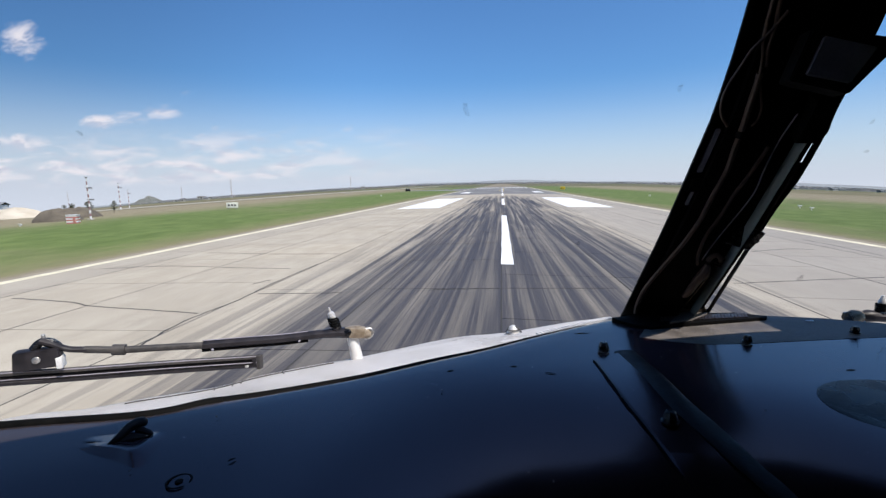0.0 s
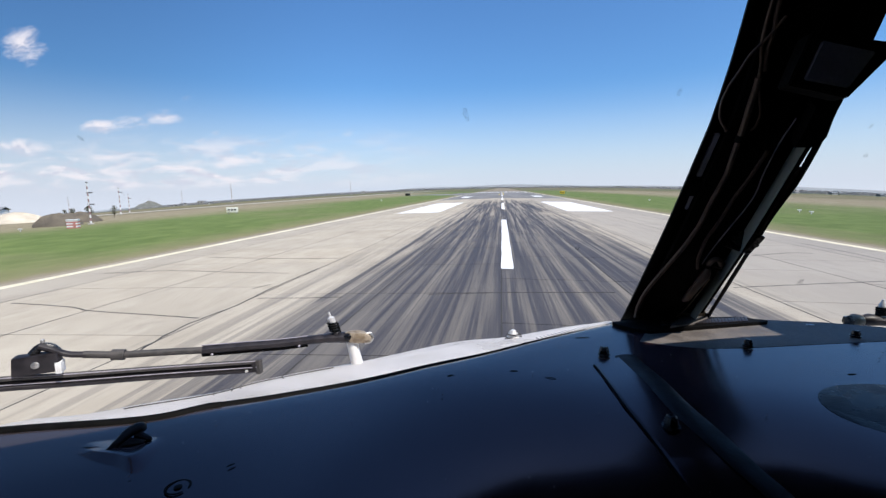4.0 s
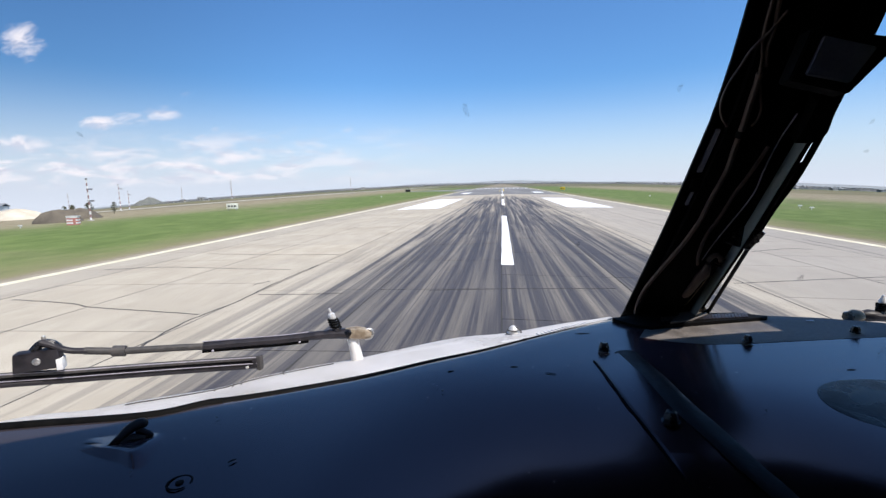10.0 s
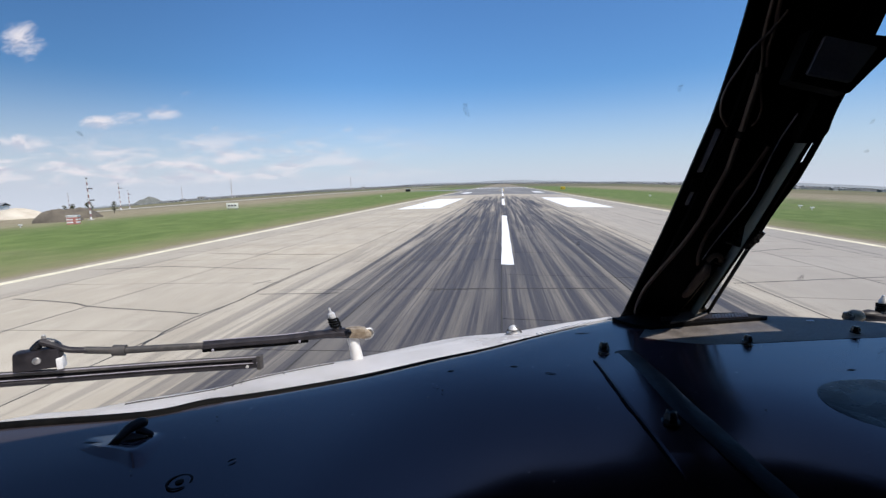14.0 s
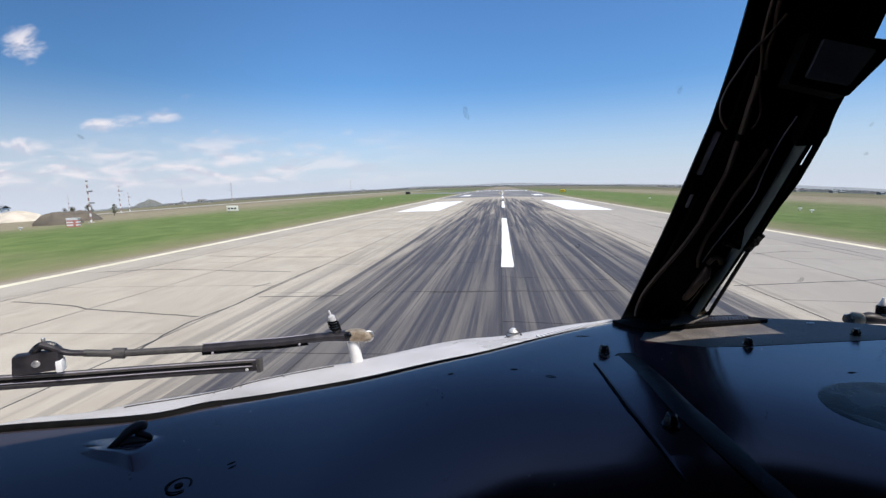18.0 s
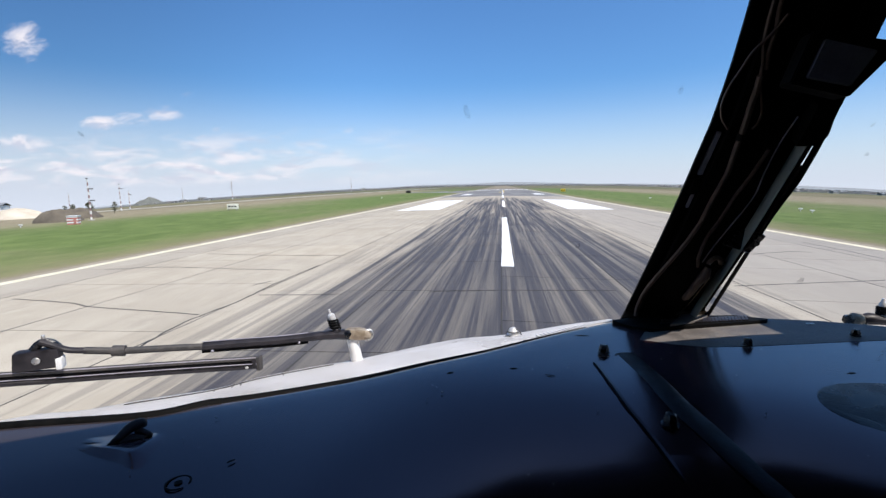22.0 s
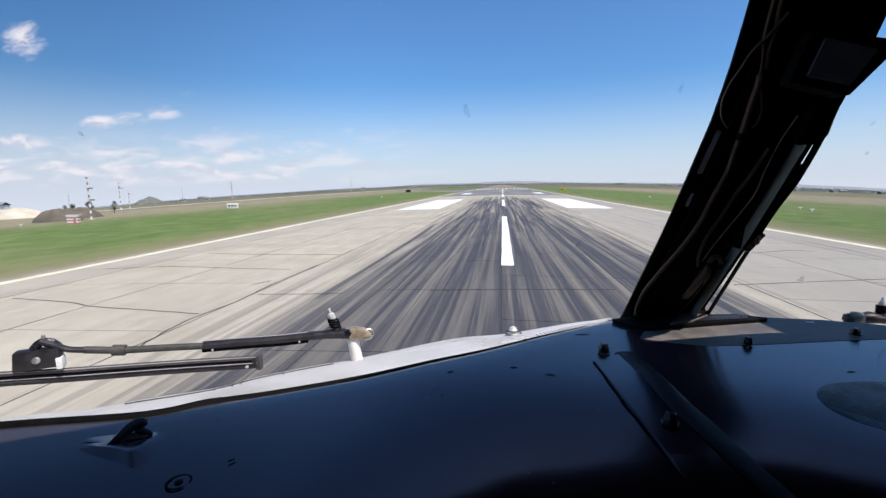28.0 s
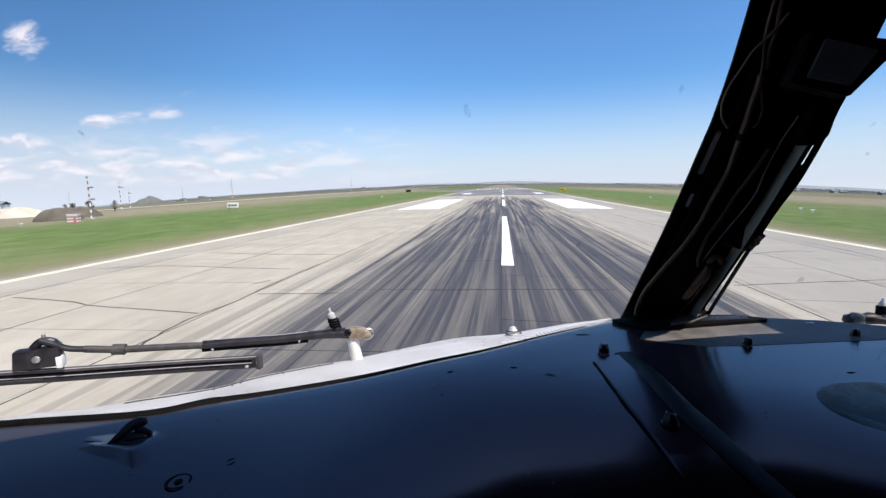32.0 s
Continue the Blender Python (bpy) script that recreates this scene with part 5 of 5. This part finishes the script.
def heap(name, at, sx, sy, h, material, label, category, seed, power=1.6, rings=16, seg=44):
    bm = bmesh.new()
    top = bm.verts.new((0, 0, h))
    prev = None
    for i in range(1, rings + 1):
        r = i / rings
        row = []
        for k in range(seg):
            a = 2 * math.pi * k / seg
            wob = 1 + 0.22 * noise.noise((math.cos(a) * 1.6 + seed, math.sin(a) * 1.6, 0.3))
            z = h * (1 - r ** power) * (1 + 0.22 * noise.noise((math.cos(a) * r * 3 + seed, math.sin(a) * r * 3, 2.0))) if i < rings else -0.4 - 0.02 * h
            row.append(bm.verts.new((sx * r * wob * math.cos(a), sy * r * wob * math.sin(a), z)))
        for k in range(seg):
            if prev is None:
                bm.faces.new((top, row[k], row[(k + 1) % seg]))
            else:
                bm.faces.new((prev[k], row[k], row[(k + 1) % seg], prev[(k + 1) % seg]))
        prev = row
    ob = part(name, bm, material, None, at=at)
    return tagged(ob, label, category)


heap("earth_bank", spot(-64.5, 59.0), 3.6, 3.0, 1.75, "earth", "brown weedy earth bank at the edge of the grass", "earth bank", 3.0, 2.4)
heap("earth_bank", spot(-72.0, 69.5), 4.2, 3.0, 1.7, "earth", "long brown earth bank at the edge of the grass", "earth bank", 8.0, 2.4)
heap("sand_heap", spot(-104, 86), 7.2, 5.0, 2.3, "sand", "pale sand heap behind the earth bank", "sand heap", 5.0, 1.8)
heap("sand_heap", spot(-118, 84), 6.0, 5.0, 2.5, "sand", "pale sand heap behind the earth bank", "sand heap", 6.0, 1.8)
heap("slag_heap", (-1605, 1915, land(-1605, 1915) - 12), 98, 90, 48, "slag", "grey conical slag heap far beyond the airfield", "hill", 1.0, 0.95)


def shed(name, at, turn, w, d, h, wall, roof, label, windows=0):
    b = thing(name, label, "building", at)
    b.rotation_euler = (0, 0, turn)
    part("wall", bm_box(-w / 2, w / 2, -d / 2, d / 2, -1.0, h), wall, b, smooth=False)
    bm = bmesh.new()
    pts = [(-d / 2 - 0.3, h), (0, h + d * 0.16), (d / 2 + 0.3, h)]
    rows = [[(x, y, z) for y, z in pts] for x in (-w / 2 - 0.3, w / 2 + 0.3)]
    bm_rows(rows, 0.15, bm)
    part("roof", bm, roof, b, smooth=False)
    for k in range(windows):
        x = -w / 2 + w * (k + 0.5) / windows
        part("window", bm_box(x - w / windows * 0.28, x + w / windows * 0.28, -d / 2 - 0.05, -d / 2 - 0.005, h * 0.35, h * 0.78), "glass_dark", b)
    return b


shed("airfield_building", spot(-138, 108), 0.5, 6.0, 5.0, 3.6, "chalk_white", "roof_grey", "white rendered airfield building", 3)
shed("hangar", spot(-262, 118), 0.4, 46, 30, 9, "roof_grey", "roof_grey", "long grey sheet metal hangar", 5)
for x, y, w, h in ((-330, 480, 5, 2), (-352, 470, 4, 2.4), (-560, 900, 9, 3), (-390, 1000, 8, 4), (-345, 1120, 8, 6), (-640, 820, 12, 3), (-700, 1000, 18, 7)):
    shed("far_building", spot(x, y), 0.3, w, 8, h, "shoulder", "roof_grey", "small pale building far across the airfield", 3)
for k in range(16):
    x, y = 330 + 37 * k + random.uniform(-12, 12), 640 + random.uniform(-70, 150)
    # far walls and roofs share the haze-paled ridge and wood tones
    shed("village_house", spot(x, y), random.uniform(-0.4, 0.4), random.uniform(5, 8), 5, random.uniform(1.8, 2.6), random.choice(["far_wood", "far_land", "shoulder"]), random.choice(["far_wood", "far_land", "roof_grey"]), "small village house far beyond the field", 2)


def parked_airliner():
    b = thing("parked_airliner", "parked white airliner with a lime green tail", "aircraft", spot(-240, 62))
    b.rotation_euler = (0, 0, 1.9)
    part("fuselage", bm_tube([(-15, 0, 2.9), (-14, 0, 3.1), (-11, 0, 3.3), (10, 0, 3.3), (14, 0, 3.8), (17, 0, 4.4)], [0.4, 1.2, 1.9, 1.9, 1.3, 0.3], 16), "chalk_white", b)
    part("tail_fin", bm_rows([[(11, 0, 4.6), (16.5, 0, 4.8)], [(15, 0, 9.5), (18, 0, 9.5)]], 0.3), "green_paint", b, "lime green tail fin")
    part("rear_fuselage", bm_tube([(6, 0, 3.3), (10, 0, 3.3), (14, 0, 3.8), (16.5, 0, 4.3)], [1.93, 1.93, 1.34, 0.5], 16), "green_paint", b, "lime green rear fuselage")
    for s in (-1, 1):
        part("wing", bm_rows([[(-3, s * 1.6, 2.5), (4, s * 1.6, 2.5)], [(5, s * 16, 3.5), (7, s * 16, 3.5)]], 0.35), "chalk_white", b)
        part("engine", bm_tube([(-3, s * 5.2, 1.9), (0.8, s * 5.2, 1.9)], [1.0, 0.7], 14), "chalk_white", b)
        part("main_gear", bm_tube([(2, s * 3, -0.03), (2, s * 3, 2.4)], 0.5, 10), "tyre", b)
    part("nose_gear", bm_tube([(-11, 0, -0.03), (-11, 0, 2.0)], 0.3, 10), "tyre", b)


parked_airliner()


def marker(at, label, h=0.24):
    m = thing("marker_post", label, "marker post", at, "marker posts")
    part("post", bm_tube([(0, 0, -0.1), (0, 0, h)], 0.05, 8), "chalk_white", m)
    part("cap", bm_box(-0.24, 0.24, -0.07, 0.07, h, h + 0.13, 0.03), "chalk_white", m)


for x, y in ((-62, 46), (-57, 47.5), (38.6, 65.1), (37.2, 60.5), (36, 118), (-40, 150)):
    marker(spot(x, y), "small white marker post in the grass")


def tree(at, height, seed):
    rnd = random.Random(seed)
    t = thing("tree", "small bare-looking tree with thin early leaves", "tree", at, "trees by the airfield")
    bm = bm_tube([(0, 0, -0.3), (0.05, 0, height * 0.3), (0, 0.06, height * 0.75)], [height * 0.035, height * 0.026, height * 0.008], 7)
    for k in range(7):
        a, z = k * 2.4, height * (0.28 + 0.07 * k)
        r = height * (0.28 - 0.02 * k)
        bm_tube([(0, 0, z), (r * 0.5 * math.cos(a), r * 0.5 * math.sin(a), z + r * 0.4), (r * math.cos(a), r * math.sin(a), z + r * 0.9)], [height * 0.015, height * 0.009, height * 0.003], 5, bm=bm)
    part("trunk", bm, "bark", t)
    vs, fs = [], []
    for k in range(420):
        a, r, z = rnd.uniform(0, 6.283), rnd.random() ** 0.6, rnd.uniform(-1, 1)
        c = Vector((math.cos(a) * r * height * 0.36 * math.sqrt(1 - z * z * 0.8), math.sin(a) * r * height * 0.36 * math.sqrt(1 - z * z * 0.8), height * (0.66 + 0.34 * z)))
        if noise.noise(c * (3.0 / height) + Vector((seed, 0, 0))) < -0.12:
            continue
        s = height * rnd.uniform(0.025, 0.055)
        u = Vector((rnd.gauss(0, 1), rnd.gauss(0, 1), rnd.gauss(0, 1))).normalized()
        w = u.orthogonal().normalized()
        i = len(vs)
        vs += [c - u * s, c + w * s * 0.6, c + u * s, c - w * s * 0.6]
        fs.append((i, i + 1, i + 2, i + 3))
    me = bpy.data.meshes.new("crown")
    me.from_pydata(vs, [], fs)
    me.materials.append(MAT["leaf"])
    ob = new("crown", me)
    ob.parent = t


for k, (x, y, h) in enumerate(((-196, 196, 4.0), (-190, 204, 3.4), (-203, 190, 3.0), (-180, 172, 3.2), (-176, 168, 2.6), (-92, 92, 2.6), (-84, 90, 2.0), (-214, 204, 3.2))):
    tree(spot(x, y), h, k + 1)


def wood_belt(name, start, end, depth, height, count, seed, label):
    """A far belt of trees: many leafy clumps with an uneven top."""
    rnd = random.Random(seed)
    vs, fs = [], []
    for k in range(count):
        f = rnd.random()
        x = start[0] + (end[0] - start[0]) * f + rnd.gauss(0, depth)
        y = start[1] + (end[1] - start[1]) * f + rnd.gauss(0, depth)
        dens = 0.35 + 0.9 * max(0.0, 0.5 + noise.noise((f * 23.0 + seed, 0, 0)))
        z = land(x, y) + height * dens * rnd.random() ** 0.8
        s = height * rnd.uniform(0.20, 0.42)
        c = Vector((x, y, z))
        u = Vector((rnd.gauss(0, 1), rnd.gauss(0, 0.5), rnd.gauss(0, 0.6))).normalized()
        w = u.cross(Vector((0, 1, 0.2))).normalized()
        i = len(vs)
        vs += [c - u * s, c + w * s * 0.7, c + u * s, c - w * s * 0.7]
        fs.append((i, i + 1, i + 2, i + 3))
    me = bpy.data.meshes.new(name)
    me.from_pydata(vs, [], fs)
    me.materials.append(MAT["far_wood"])
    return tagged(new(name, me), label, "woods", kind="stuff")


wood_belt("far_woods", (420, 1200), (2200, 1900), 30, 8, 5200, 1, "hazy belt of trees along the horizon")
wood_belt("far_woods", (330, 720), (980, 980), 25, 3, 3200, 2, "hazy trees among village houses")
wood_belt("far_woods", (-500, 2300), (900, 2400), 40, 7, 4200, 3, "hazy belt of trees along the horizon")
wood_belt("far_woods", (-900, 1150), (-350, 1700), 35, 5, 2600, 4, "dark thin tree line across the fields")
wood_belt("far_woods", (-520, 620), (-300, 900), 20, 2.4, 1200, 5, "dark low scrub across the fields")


def ridge(x0, y0, x1, y1, h, seed, label):
    rows = [[], [], []]
    for k in range(61):
        f = k / 60
        x, y = x0 + (x1 - x0) * f, y0 + (y1 - y0) * f
        top = h * (0.75 + 0.5 * noise.noise((f * 5 + seed, 0, 0))) * math.sin(math.pi * min(1, max(0, f * 0.94 + 0.03))) ** 0.4
        base = land(x, y)
        for row, (dy, dz) in zip(rows, ((-260, -3), (0, top), (240, -3))):
            row.append((x, y + dy, base + dz))
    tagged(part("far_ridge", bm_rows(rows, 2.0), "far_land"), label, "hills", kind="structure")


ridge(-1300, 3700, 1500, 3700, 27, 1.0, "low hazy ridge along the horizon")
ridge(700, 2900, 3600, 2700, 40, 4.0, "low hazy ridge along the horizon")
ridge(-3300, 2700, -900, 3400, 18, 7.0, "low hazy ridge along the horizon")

# ---- runway slabs ----
for c in range(len(EDGES) - 1):
    x0, x1 = EDGES[c] + 0.018, EDGES[c + 1] - 0.018
    bm = bmesh.new()
    rows = [[(x0 + (x1 - x0) * i / 2, j * (SLAB - 0.035), land(x0 + (x1 - x0) * i / 2, 0)) for i in range(3)] for j in (0, 1)]
    bm_rows(rows, 0.018, bm)
    slab = mesh_of("slab", bm, "concrete", False)
    y = 2.0 + (0.0, 2.3, 2.3, 1.1, 1.1, 3.4, 3.4, 1.1, 4.1, 2.3)[c]
    if y > 2.0:
        ob = new("slab", slab)
        ob.parent, ob.location, ob.scale = runway, (0, 2.0, 0), (1, (y - 2.0) / SLAB, 1)
    while y < Y1 - 0.3:
        ob = new("slab", slab)
        ob.parent = runway
        ob.location = (0, y, 0.0008 * ((c * 7 + int(y)) % 5))
        ob.scale = (1, min(1.0, (Y1 - y) / SLAB), 1)
        y += SLAB
# tar run along the lengthwise joints
for x in EDGES[1:-1]:
    line = [(x + 0.03 * noise.noise((y * 0.35, x, 0.0)), y, land(x, 0) + 0.003) for y in [2.5 + 1.6 * k for k in range(89)]]
    part("joint_seal", bm_tube(line, [0.026 + 0.016 * noise.noise((v[1] * 0.5, x, 3.0)) for v in line], 4, 0.14), "joint", runway, "dark tar seal between slabs")
# wandering cracks sealed with tar
CRACKS = (
    ((-16.5, 13.2), (-13.9, 12.7), (-12.6, 12.2), (-10.5, 11.8), (-8.4, 11.4)),
    ((-18.5, 18.9), (-15.4, 19.3), (-11.6, 18.6), (-8.9, 18.2)),
    ((-16.4, 23.6), (-12.2, 22.7), (-8.3, 22.3)),
    ((-8.0, 8.8), (-8.3, 10.7), (-8.1, 12.8), (-8.2, 15.2), (-8.2, 19.3)),
    ((-8.9, 15.2), (-8.6, 15.9)),
    ((-7.9, 13.7), (-6.3, 13.7), (-5.1, 13.8)),
    ((7.8, 16.1), (9.9, 16.8), (13.7, 18.0)),
    ((12.2, 24.0), (14.8, 25.4), (15.8, 25.3)),
    ((18.0, 29.9), (18.0, 26.2), (17.7, 23.4)),
    ((-2.3, 14.1), (0.2, 14.3), (3.6, 14.8)),
)
for n_crack, pts in enumerate(CRACKS):
    line = spline([(x + 0.10 * noise.noise((x * 2, y * 2, n_crack)), y, land(x, 0) + 0.004) for x, y in pts], 8)
    line = [Vector((v.x + 0.05 * noise.noise((v.y * 3.0, v.x * 3, n_crack)), v.y + 0.05 * noise.noise((v.x * 3.0, v.y * 3, 5 + n_crack)), land(v.x, 0) + 0.004)) for v in line]
    part("sealed_crack", bm_tube(line, 0.042, 4, 0.10), "joint", runway, "thin tar-sealed crack")
